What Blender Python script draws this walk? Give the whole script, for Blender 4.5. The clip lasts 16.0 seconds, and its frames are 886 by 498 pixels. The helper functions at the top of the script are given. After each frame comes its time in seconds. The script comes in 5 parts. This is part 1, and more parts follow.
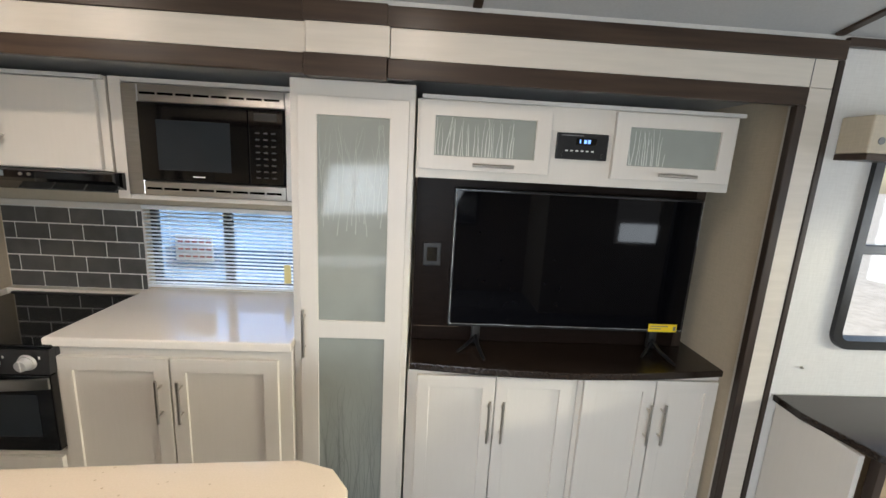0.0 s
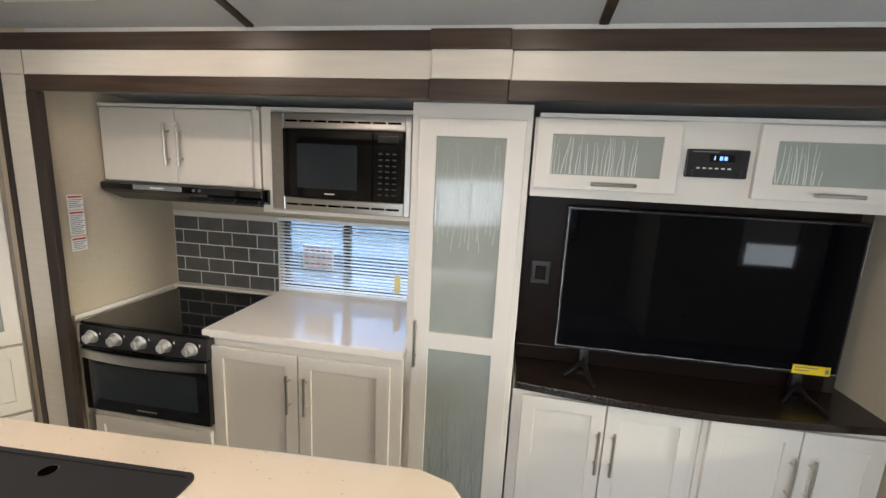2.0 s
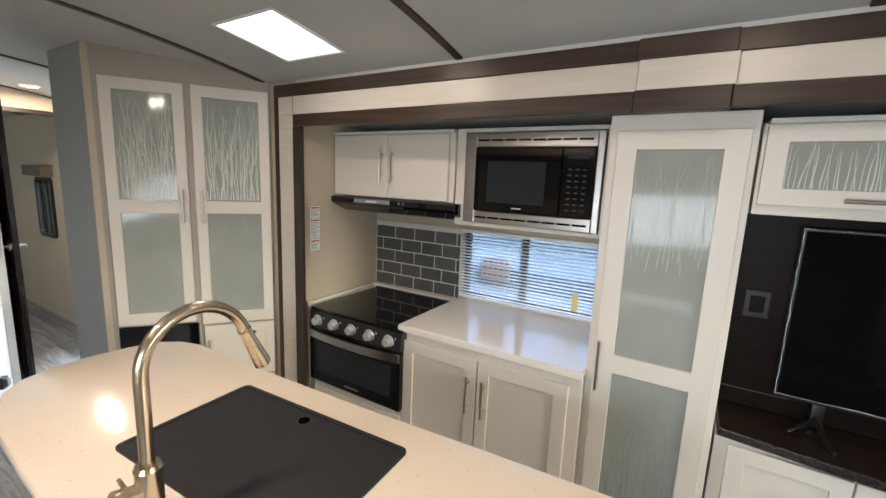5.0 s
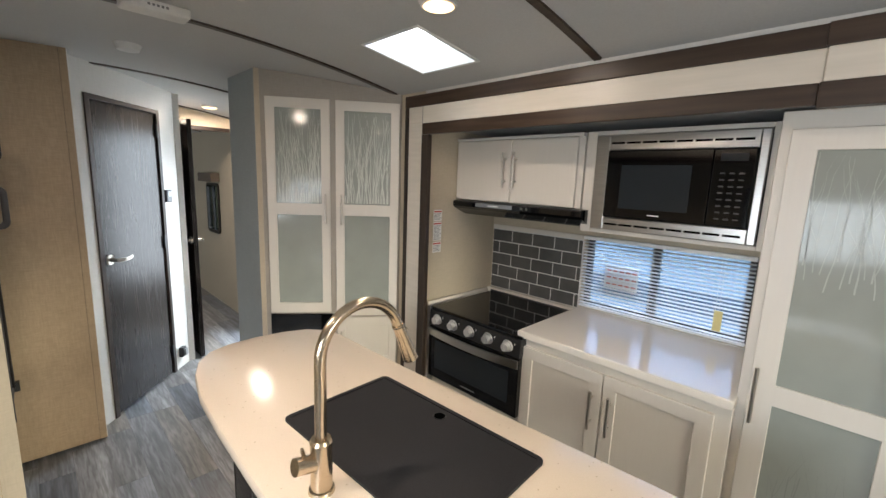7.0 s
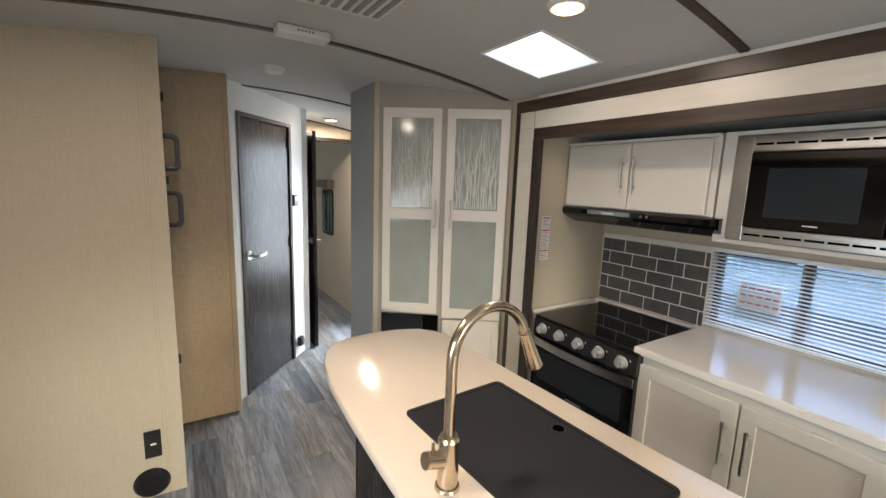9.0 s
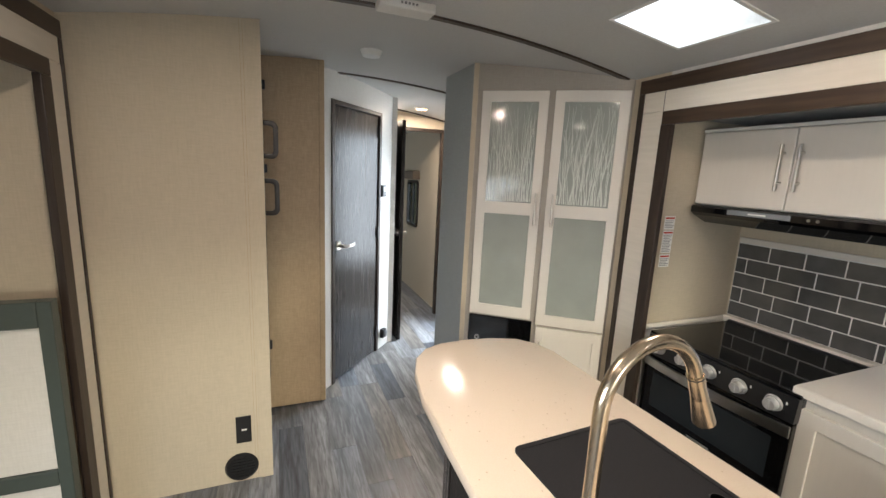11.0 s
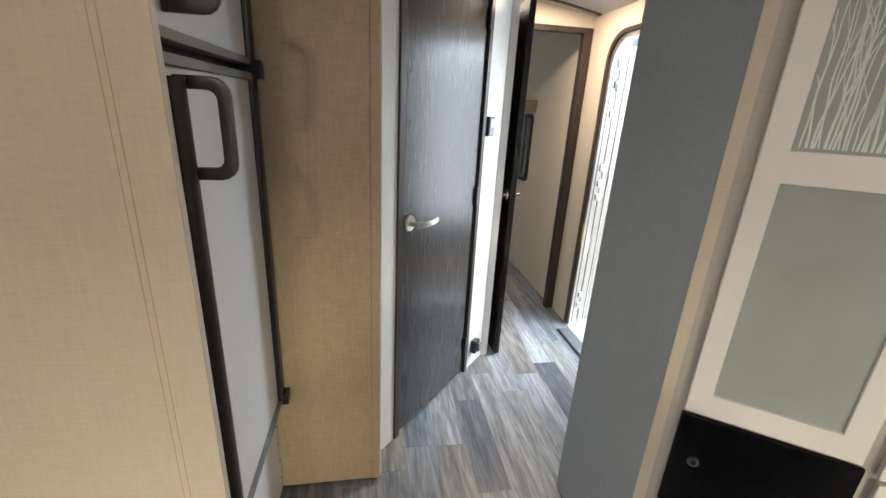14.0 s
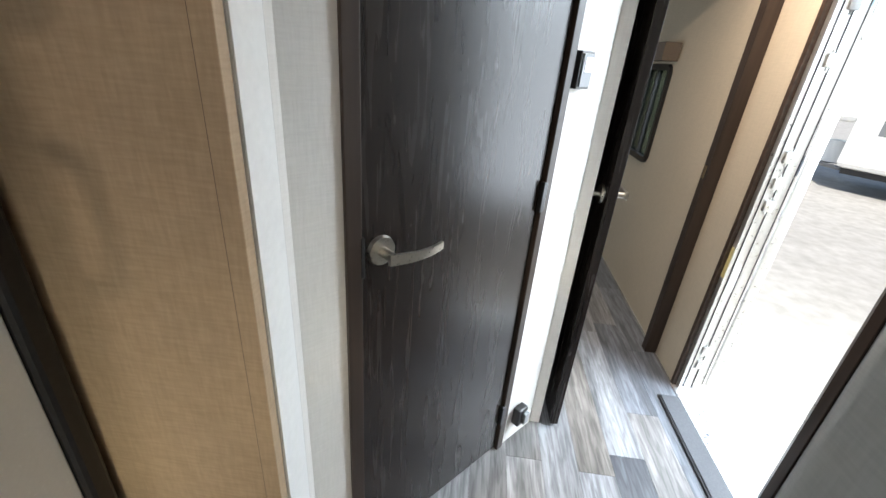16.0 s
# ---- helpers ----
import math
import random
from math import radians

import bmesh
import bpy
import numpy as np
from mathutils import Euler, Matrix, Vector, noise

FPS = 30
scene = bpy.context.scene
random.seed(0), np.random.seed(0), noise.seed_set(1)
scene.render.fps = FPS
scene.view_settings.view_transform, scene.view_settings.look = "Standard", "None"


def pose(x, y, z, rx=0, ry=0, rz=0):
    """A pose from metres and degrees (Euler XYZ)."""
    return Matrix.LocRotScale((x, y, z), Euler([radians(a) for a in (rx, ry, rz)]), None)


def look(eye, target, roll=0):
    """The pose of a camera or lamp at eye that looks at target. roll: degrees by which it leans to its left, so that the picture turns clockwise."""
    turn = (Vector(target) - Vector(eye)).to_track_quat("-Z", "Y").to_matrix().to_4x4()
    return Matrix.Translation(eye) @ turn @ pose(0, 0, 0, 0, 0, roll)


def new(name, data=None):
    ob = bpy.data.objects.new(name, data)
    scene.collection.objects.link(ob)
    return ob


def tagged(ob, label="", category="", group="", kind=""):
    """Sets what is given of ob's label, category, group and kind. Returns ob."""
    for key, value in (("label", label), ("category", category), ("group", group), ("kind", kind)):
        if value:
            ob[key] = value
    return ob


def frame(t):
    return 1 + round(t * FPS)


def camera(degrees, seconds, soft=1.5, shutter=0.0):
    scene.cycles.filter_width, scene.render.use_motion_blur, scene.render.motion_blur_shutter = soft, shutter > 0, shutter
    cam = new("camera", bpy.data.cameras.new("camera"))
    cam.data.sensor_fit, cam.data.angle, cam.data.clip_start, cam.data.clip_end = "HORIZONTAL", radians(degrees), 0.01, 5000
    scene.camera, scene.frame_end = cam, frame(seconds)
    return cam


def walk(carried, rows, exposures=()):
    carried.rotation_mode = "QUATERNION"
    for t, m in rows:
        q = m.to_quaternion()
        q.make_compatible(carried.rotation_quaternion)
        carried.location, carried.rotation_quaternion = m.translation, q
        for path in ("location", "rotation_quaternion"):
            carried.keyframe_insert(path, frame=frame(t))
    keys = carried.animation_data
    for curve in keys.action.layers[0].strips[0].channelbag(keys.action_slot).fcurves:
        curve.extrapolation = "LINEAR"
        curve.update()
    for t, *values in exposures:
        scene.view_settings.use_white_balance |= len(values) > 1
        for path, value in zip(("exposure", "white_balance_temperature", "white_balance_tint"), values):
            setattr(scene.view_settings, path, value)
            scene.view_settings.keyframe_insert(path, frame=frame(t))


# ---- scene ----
cam = camera(93.8, 16.0)
METRES, EYE, TILT, LEAN, TURN = 3.2, 1.66, 0.0, 0.0, -7.0
PATH = [
    (0, (-0.805, 0.403, 1.559), (-0.689, 2.36, 1.163), 3.1),
    (0.5, (-0.841, 0.398, 1.576), (-0.828, 2.357, 1.175), 3.0),
    (1, (-0.851, 0.401, 1.573), (-0.95, 2.361, 1.187), 2.9),
    (1.5, (-0.869, 0.399, 1.576), (-1.074, 2.352, 1.2), 2.9),
    (2, (-0.885, 0.389, 1.582), (-1.2, 2.33, 1.215), 2.8),
    (2.5, (-0.902, 0.378, 1.581), (-1.328, 2.3, 1.226), 2.8),
    (3, (-0.916, 0.365, 1.582), (-1.456, 2.26, 1.236), 2.7),
    (3.5, (-0.933, 0.348, 1.582), (-1.593, 2.205, 1.24), 2.6),
    (4, (-0.942, 0.337, 1.58), (-1.728, 2.144, 1.244), 2.5),
    (6.5, (-1.043, 0.27, 1.577), (-2.35, 1.747, 1.245), 2.2),
    (7, (-1.057, 0.244, 1.582), (-2.45, 1.641, 1.25), 2.1),
    (7.5, (-1.067, 0.222, 1.578), (-2.54, 1.536, 1.255), 2.0),
    (8, (-1.077, 0.205, 1.576), (-2.622, 1.434, 1.257), 2.0),
    (8.5, (-1.092, 0.187, 1.576), (-2.701, 1.331, 1.258), 2.0),
    (9, (-1.112, 0.169, 1.575), (-2.776, 1.23, 1.258), 2.0),
    (9.5, (-1.126, 0.155, 1.582), (-2.837, 1.138, 1.257), 2.1),
    (10, (-1.162, 0.141, 1.58), (-2.914, 1.043, 1.24), 2.2),
    (10.2, (-1.181, 0.139, 1.579), (-2.952, 1.005, 1.236), 2.2),
    (12.3, (-1.892, 0.304, 1.532), (-3.762, 0.813, 1.038), 3.3),
    (12.5, (-2.0, 0.321, 1.542), (-3.872, 0.788, 1.016), 3.1),
    (13, (-2.214, 0.333, 1.527), (-4.084, 0.757, 0.957), 3.0),
    (13.5, (-2.41, 0.375, 1.496), (-4.276, 0.757, 0.883), 3.0),
    (14, (-2.679, 0.422, 1.464), (-4.541, 0.754, 0.815), 3.1),
    (14.5, (-2.876, 0.474, 1.438), (-4.73, 0.743, 0.737), 3.4),
    (15, (-3.162, 0.562, 1.413), (-5.002, 0.783, 0.663), 4.2),
    (15.5, (-3.349, 0.633, 1.394), (-5.179, 0.7, 0.59), 4.5),
    (16, (-3.512, 0.752, 1.396), (-5.317, 0.617, 0.546), 4.7),
]
EXPOSURES = [(0.0, 0.13), (5.0, 0.05), (7.5, -0.05), (9.5, 0.0), (12.5, 0.1), (13.5, 0.0), (14.0, 0.0), (15.0, 0.14), (16.0, 0.10)]
walk(cam, [(t, look(eye, target, roll)) for t, eye, target, roll in PATH], EXPOSURES)

# ---- light and world ----
world = bpy.data.worlds.new("world")
scene.world = world
world.use_nodes = True
wn = world.node_tree.nodes
sky = wn.new("ShaderNodeTexSky")
sky.sky_type = "NISHITA"
sky.sun_disc = False
sky.sun_elevation, sky.sun_rotation = radians(55), radians(110.6)
world.node_tree.links.new(sky.outputs[0], wn["Background"].inputs[0])
wn["Background"].inputs[1].default_value = 0.15
sun_data = bpy.data.lights.new("sun", "SUN")
sun_data.energy, sun_data.angle, sun_data.color = 4.5, radians(0.5), (1.0, 0.95, 0.88)
sun = new("sun", sun_data)
sun.matrix_world = look((0, 0, 0), (-0.537, 0.201, -0.819))


def area(name, place, target, w, h, power, color):
    """A lamp of w by h metres."""
    d = bpy.data.lights.new(name, "AREA")
    d.shape, d.size, d.size_y, d.energy, d.color = "RECTANGLE", w, h, power, color
    ob = new(name, d)
    ob.matrix_world = look(place, target)
    return ob


DAY = (0.82, 0.91, 1.0)
WARM = (1.0, 0.84, 0.71)
LAMP = 5.7
YN, YS = 1.82, -0.56          # inner faces of the two long walls
area("daylight_lounge_window", (-1.0, -1.22, 1.25), (-0.35, 0, 0.0), 1.7, 0.7, 52, DAY)
# added lamp in the unseen end wall's opening, for cool light on this side
area("daylight_end_window", (2.5, 0.9, 1.25), (0, 0.9, 1.2), 0.9, 0.7, 16, DAY)
# unseen lamp added outside to throw a warm patch onto the refrigerator panel
area("daylight_off_bright_yard", (5.6, 0.9, 1.90), (-3.3, 0.2, 0.6), 2.2, 0.3, 560, (1.0, 0.93, 0.72))
area("daylight_corner_window", (1.55, YS + 0.02, 0.95), (1.55, 2, 0.9), 0.42, 0.2, 4, DAY)
# two added lamps outside, out of view, stand in for the entry's daylight
area("daylight_entry_door", (-4.88, 3.2, 2.65), (-4.88, 1.2, 0.8), 2.2, 1.4, 370, (0.80, 0.90, 1.0))
area("daylight_entry_horizon", (-4.88, 3.2, 1.25), (-4.78, 0.8, 1.2), 1.3, 1.9, 70, (0.80, 0.90, 1.0))
area("daylight_roof_vent", (-2.46, 1.475, 2.335), (-2.46, 1.475, 0), 0.26, 0.30, 5.0, DAY)
# added lamp outside, above the sightline, for sky light and glare on the worktop
area("daylight_kitchen_window", (-1.78, 3.2, 1.95), (-1.78, 2.0, 1.0), 1.7, 1.3, 42, (0.78, 0.89, 1.0))
# added lamp inside the bedroom, by the wall that has no window
area("daylight_bedroom_window", (-6.8, -0.45, 1.25), (-6.8, 1, 1.0), 0.6, 0.6, 10, DAY)


# ---- materials ----
def surf(name, a, b=None, scale=20.0, rough=0.5, metal=0.0, bump=0.0, stretch=(1, 1, 1), big=0.06, rvar=0.08, coat=0.0, per=0.0, spec=0.5, weave=False, specks=False, grain=0.0):
    """A surface whose colour wanders between a and b in a grain, and slowly over large spans; per: how far each object differs."""
    b = b or tuple(min(1, c * 1.08) for c in a)
    m = bpy.data.materials.new(name)
    m.use_nodes = True
    t = m.node_tree
    n, l = t.nodes, t.links
    p = n["Principled BSDF"]
    tc, mp = n.new("ShaderNodeTexCoord"), n.new("ShaderNodeMapping")
    mp.inputs["Scale"].default_value = stretch
    l.new(tc.outputs["Object"], mp.inputs[0])
    g = n.new("ShaderNodeTexNoise")
    g.inputs["Scale"].default_value, g.inputs["Detail"].default_value, g.inputs["Distortion"].default_value = scale, 6, grain
    l.new(mp.outputs[0], g.inputs["Vector"])
    big_n = n.new("ShaderNodeTexNoise")
    big_n.inputs["Scale"].default_value, big_n.inputs["Detail"].default_value = 1.7, 3
    l.new(tc.outputs["Object"], big_n.inputs["Vector"])
    mix = n.new("ShaderNodeMix")
    mix.data_type = "RGBA"
    mix.inputs[6].default_value, mix.inputs[7].default_value = (*a, 1), (*b, 1)
    cr = n.new("ShaderNodeMapRange")
    cr.inputs[1].default_value, cr.inputs[2].default_value = 0.3, 0.7
    l.new(g.outputs["Fac"], cr.inputs[0])
    l.new(cr.outputs[0], mix.inputs[0])
    out, fac = mix.outputs[2], g.outputs["Fac"]
    if weave:   # threads across the first grain
        m2, g2, av = n.new("ShaderNodeMapping"), n.new("ShaderNodeTexNoise"), n.new("ShaderNodeMath")
        m2.inputs["Scale"].default_value = (0.10, 0.10, 1)
        g2.inputs["Scale"].default_value, g2.inputs["Detail"].default_value = scale * 1.3, 5
        l.new(tc.outputs["Object"], m2.inputs[0]), l.new(m2.outputs[0], g2.inputs["Vector"])
        av.operation = "MULTIPLY_ADD"
        av.inputs[1].default_value = 0.5
        half = n.new("ShaderNodeMath")
        half.operation, half.inputs[1].default_value = "MULTIPLY", 0.5
        l.new(g2.outputs["Fac"], half.inputs[0])
        l.new(g.outputs["Fac"], av.inputs[0]), l.new(half.outputs[0], av.inputs[2])
        fac = av.outputs[0]
        l.new(fac, cr.inputs[0])
        cr.inputs[1].default_value, cr.inputs[2].default_value = 0.36, 0.64
    if specks:
        vo, lt, m3 = n.new("ShaderNodeTexVoronoi"), n.new("ShaderNodeMath"), n.new("ShaderNodeMix")
        vo.inputs["Scale"].default_value = 70
        l.new(tc.outputs["Object"], vo.inputs["Vector"])
        sep, rnd, both = n.new("ShaderNodeSeparateColor"), n.new("ShaderNodeMath"), n.new("ShaderNodeMath")
        l.new(vo.outputs["Color"], sep.inputs[0])
        rnd.operation, rnd.inputs[1].default_value = "GREATER_THAN", 0.86
        l.new(sep.outputs[0], rnd.inputs[0])
        lt.operation, lt.inputs[1].default_value = "LESS_THAN", 0.17
        l.new(vo.outputs["Distance"], lt.inputs[0])
        both.operation = "MULTIPLY"
        l.new(rnd.outputs[0], both.inputs[0]), l.new(lt.outputs[0], both.inputs[1])
        m3.data_type = "RGBA"
        m3.inputs[7].default_value = (0.62, 0.50, 0.36, 1)
        l.new(both.outputs[0], m3.inputs[0]), l.new(out, m3.inputs[6])
        out = m3.outputs[2]
    hsv = n.new("ShaderNodeHueSaturation")
    l.new(out, hsv.inputs["Color"])
    vr = n.new("ShaderNodeMapRange")
    vr.inputs[1].default_value, vr.inputs[2].default_value, vr.inputs[3].default_value, vr.inputs[4].default_value = 0.3, 0.7, 1 - big, 1 + big
    l.new(big_n.outputs["Fac"], vr.inputs[0])
    value = vr.outputs[0]
    if per:
        oi, pr, mul = n.new("ShaderNodeObjectInfo"), n.new("ShaderNodeMapRange"), n.new("ShaderNodeMath")
        pr.inputs[3].default_value, pr.inputs[4].default_value = 1 - per, 1 + per
        l.new(oi.outputs["Random"], pr.inputs[0])
        mul.operation = "MULTIPLY"
        l.new(pr.outputs[0], mul.inputs[0])
        l.new(value, mul.inputs[1])
        value = mul.outputs[0]
        add = n.new("ShaderNodeVectorMath")
        add.operation = "ADD"
        l.new(tc.outputs["Object"], add.inputs[0])
        sc = n.new("ShaderNodeMath")
        sc.operation, sc.inputs[1].default_value = "MULTIPLY", 37.0
        l.new(oi.outputs["Random"], sc.inputs[0])
        l.new(sc.outputs[0], add.inputs[1])
        l.new(add.outputs[0], mp.inputs[0])
    l.new(value, hsv.inputs["Value"])
    l.new(hsv.outputs[0], p.inputs["Base Color"])
    rr = n.new("ShaderNodeMapRange")
    rr.inputs[3].default_value, rr.inputs[4].default_value = max(0.02, rough - rvar), min(1, rough + rvar)
    l.new(g.outputs["Fac"], rr.inputs[0])
    l.new(rr.outputs[0], p.inputs["Roughness"])
    p.inputs["Metallic"].default_value = metal
    p.inputs["Coat Weight"].default_value = coat
    p.inputs["Coat Roughness"].default_value = 0.08
    p.inputs["Specular IOR Level"].default_value = spec
    if bump:
        bp = n.new("ShaderNodeBump")
        bp.inputs["Strength"].default_value, bp.inputs["Distance"].default_value = bump, 0.002
        l.new(fac, bp.inputs["Height"])
        l.new(bp.outputs[0], p.inputs["Normal"])
    return m


def glow(name, color, strength):
    m = bpy.data.materials.new(name)
    m.use_nodes = True
    p = m.node_tree.nodes["Principled BSDF"]
    p.inputs["Base Color"].default_value = (*color, 1)
    p.inputs["Emission Color"].default_value = (*color, 1)
    p.inputs["Emission Strength"].default_value = strength
    return m


def clear(name, tint=(1, 1, 1), rough=0.0):
    m = bpy.data.materials.new(name)
    m.use_nodes = True
    n, l = m.node_tree.nodes, m.node_tree.links
    n.remove(n["Principled BSDF"])
    tr, gl, mx = n.new("ShaderNodeBsdfTransparent"), n.new("ShaderNodeBsdfGlossy"), n.new("ShaderNodeMixShader")
    lw, pw, ma = n.new("ShaderNodeLayerWeight"), n.new("ShaderNodeMath"), n.new("ShaderNodeMath")
    pw.operation, pw.inputs[1].default_value = "POWER", 5.0
    ma.operation, ma.inputs[1].default_value, ma.inputs[2].default_value = "MULTIPLY_ADD", 0.9, 0.04
    l.new(lw.outputs["Facing"], pw.inputs[0]), l.new(pw.outputs[0], ma.inputs[0])
    tr.inputs[0].default_value, gl.inputs["Roughness"].default_value = (*tint, 1), rough
    l.new(ma.outputs[0], mx.inputs[0]), l.new(tr.outputs[0], mx.inputs[1]), l.new(gl.outputs[0], mx.inputs[2])
    l.new(mx.outputs[0], n["Material Output"].inputs[0])
    return m



def planks():
    """Grey oak print: each plank its own tone between blue-grey and beige, with long streaks and darker pores."""
    m = bpy.data.materials.new("grey_oak_vinyl")
    m.use_nodes = True
    n, l = m.node_tree.nodes, m.node_tree.links
    p = n["Principled BSDF"]
    tc, oi = n.new("ShaderNodeTexCoord"), n.new("ShaderNodeObjectInfo")
    off, add = n.new("ShaderNodeMath"), n.new("ShaderNodeVectorMath")
    off.operation, off.inputs[1].default_value, add.operation = "MULTIPLY", 53.0, "ADD"
    l.new(oi.outputs["Random"], off.inputs[0])
    l.new(tc.outputs["Object"], add.inputs[0]), l.new(off.outputs[0], add.inputs[1])
    tone = n.new("ShaderNodeValToRGB")
    e = tone.color_ramp.elements
    e[0].position, e[0].color = 0.0, (0.085, 0.093, 0.108, 1)
    e[1].position, e[1].color = 1.0, (0.26, 0.255, 0.25, 1)
    for pos, col in ((0.25, (0.165, 0.18, 0.205, 1)), (0.5, (0.20, 0.18, 0.155, 1)), (0.75, (0.25, 0.265, 0.29, 1))):
        k = tone.color_ramp.elements.new(pos)
        k.color = col
    l.new(oi.outputs["Random"], tone.inputs[0])
    streaks = []
    for scale, st, detail, dist in ((9.0, (0.24, 2.2, 1), 8, 0.7), (34.0, (0.22, 2.2, 1), 8, 0.7), (3.0, (0.5, 1.6, 1), 3, 0.6)):
        mp, g = n.new("ShaderNodeMapping"), n.new("ShaderNodeTexNoise")
        mp.inputs["Scale"].default_value = st
        g.inputs["Scale"].default_value, g.inputs["Detail"].default_value, g.inputs["Distortion"].default_value = scale, detail, dist
        l.new(add.outputs[0], mp.inputs[0]), l.new(mp.outputs[0], g.inputs["Vector"])
        streaks.append(g)
    col = tone.outputs[0]
    for g, lo, hi, a, b in ((streaks[0], 0.32, 0.68, 0.60, 1.25), (streaks[1], 0.36, 0.62, 0.60, 1.12), (streaks[2], 0.3, 0.7, 0.85, 1.15)):
        mr, hv = n.new("ShaderNodeMapRange"), n.new("ShaderNodeHueSaturation")
        mr.inputs[1].default_value, mr.inputs[2].default_value, mr.inputs[3].default_value, mr.inputs[4].default_value = lo, hi, a, b
        l.new(g.outputs["Fac"], mr.inputs[0]), l.new(mr.outputs[0], hv.inputs["Value"]), l.new(col, hv.inputs["Color"])
        col = hv.outputs[0]
    l.new(col, p.inputs["Base Color"])
    rr, bp = n.new("ShaderNodeMapRange"), n.new("ShaderNodeBump")
    rr.inputs[3].default_value, rr.inputs[4].default_value = 0.24, 0.44
    l.new(streaks[1].outputs["Fac"], rr.inputs[0]), l.new(rr.outputs[0], p.inputs["Roughness"])
    bp.inputs["Strength"].default_value, bp.inputs["Distance"].default_value = 0.3, 0.001
    l.new(streaks[1].outputs["Fac"], bp.inputs["Height"]), l.new(bp.outputs[0], p.inputs["Normal"])
    return m


M = {}
M["wall"] = surf("linen_wallpaper", (0.50, 0.43, 0.32), (0.56, 0.48, 0.36), 160, 0.62, weave=True, bump=0.35, stretch=(1, 1, 0.12), big=0.03)
M["wallwhite"] = surf("white_textured_wallboard", (0.64, 0.62, 0.58), (0.70, 0.68, 0.64), 160, 0.6, weave=True, bump=0.35, stretch=(1, 1, 0.12), big=0.03)
M["tan"] = surf("tan_linen_panel", (0.37, 0.27, 0.165), (0.46, 0.34, 0.215), 150, 0.5, weave=True, bump=0.4, stretch=(1, 1, 0.15), big=0.05)
M["pantryface"] = surf("warm_grey_pantry_board", (0.36, 0.325, 0.28), (0.41, 0.37, 0.32), 150, 0.55, weave=True, bump=0.3, stretch=(1, 1, 0.12), big=0.03)
M["grey"] = surf("grey_wallboard", (0.335, 0.36, 0.36), (0.385, 0.41, 0.41), 150, 0.6, weave=True, bump=0.3, stretch=(1, 1, 0.12), big=0.03)
M["ceiling"] = surf("ceiling_panel", (0.50, 0.50, 0.49), (0.54, 0.54, 0.53), 120, 0.75, bump=0.15, big=0.03)
M["cab"] = surf("white_cabinet_foil", (0.70, 0.655, 0.59), (0.715, 0.67, 0.605), 90, 0.40, bump=0.05, stretch=(1, 1, 0.08), big=0.02)
M["cream"] = surf("cream_fascia", (0.62, 0.565, 0.485), (0.68, 0.62, 0.535), 60, 0.34, bump=0.1, stretch=(0.08, 1, 1), big=0.03)
M["dark"] = surf("dark_brown_trim", (0.034, 0.021, 0.014), (0.066, 0.042, 0.028), 50, 0.36, bump=0.2, stretch=(0.06, 1, 1), big=0.1, spec=0.35)
M["darkv"] = surf("dark_brown_upright_trim", (0.026, 0.018, 0.014), (0.048, 0.033, 0.025), 50, 0.38, bump=0.2, stretch=(1, 1, 0.06), big=0.1, spec=0.35)
M["espresso"] = surf("espresso_door_wood", (0.011, 0.0085, 0.0075), (0.025, 0.0192, 0.0168), 34, 0.27, bump=0.025, stretch=(1, 1, 0.07), big=0.18, rvar=0.02, spec=0.38, grain=1.6)
M["back"] = surf("dark_brown_laminate", (0.010, 0.006, 0.0045), (0.015, 0.009, 0.007), 60, 0.38, bump=0.05, stretch=(0.2, 1, 1), spec=0.1)
M["darktop"] = surf("dark_brown_countertop", (0.016, 0.010, 0.007), (0.026, 0.017, 0.012), 90, 0.25, bump=0.05, rvar=0.04)
M["quartz"] = surf("cream_solid_surface", (0.78, 0.66, 0.52), (0.82, 0.70, 0.565), 260, 0.18, specks=True, rvar=0.03, big=0.02)
M["quartzw"] = surf("white_solid_surface", (0.74, 0.68, 0.60), (0.78, 0.72, 0.64), 260, 0.12, big=0.02)
M["black"] = surf("black_plastic", (0.010, 0.010, 0.011), (0.016, 0.016, 0.017), 80, 0.30, rvar=0.02)
M["screen"] = surf("black_screen", (0.002, 0.002, 0.003), (0.003, 0.003, 0.004), 30, 0.04, rvar=0.01, spec=0.12)
M["gloss"] = surf("black_glass", (0.003, 0.003, 0.0035), (0.0045, 0.0045, 0.005), 30, 0.05, rvar=0.02)
M["sink"] = surf("black_composite_sink", (0.017, 0.016, 0.017), (0.026, 0.025, 0.027), 300, 0.5, bump=0.1, spec=0.2)
M["steel"] = surf("brushed_nickel", (0.55, 0.51, 0.45), (0.62, 0.58, 0.52), 200, 0.28, 1.0, rvar=0.02)
M["stainless"] = surf("stainless_steel", (0.44, 0.43, 0.41), (0.52, 0.51, 0.49), 200, 0.30, 1.0, bump=0.04, stretch=(0.05, 1, 1), rvar=0.04)
M["knob"] = surf("silver_knob", (0.62, 0.61, 0.60), None, 60, 0.38, 0.6, rvar=0.02)
M["faucet"] = surf("champagne_nickel", (0.60, 0.49, 0.36), (0.66, 0.55, 0.42), 100, 0.22, 1.0)
M["tile"] = surf("grey_glass_tile", (0.070, 0.070, 0.067), (0.098, 0.097, 0.093), 14, 0.14, per=0.13)
M["grout"] = surf("light_grout", (0.66, 0.65, 0.62), None, 200, 0.8, bump=0.1)
M["frost"] = surf("frosted_grey_glass", (0.305, 0.325, 0.295), (0.335, 0.355, 0.325), 8, 0.085, rvar=0.02, spec=0.34)
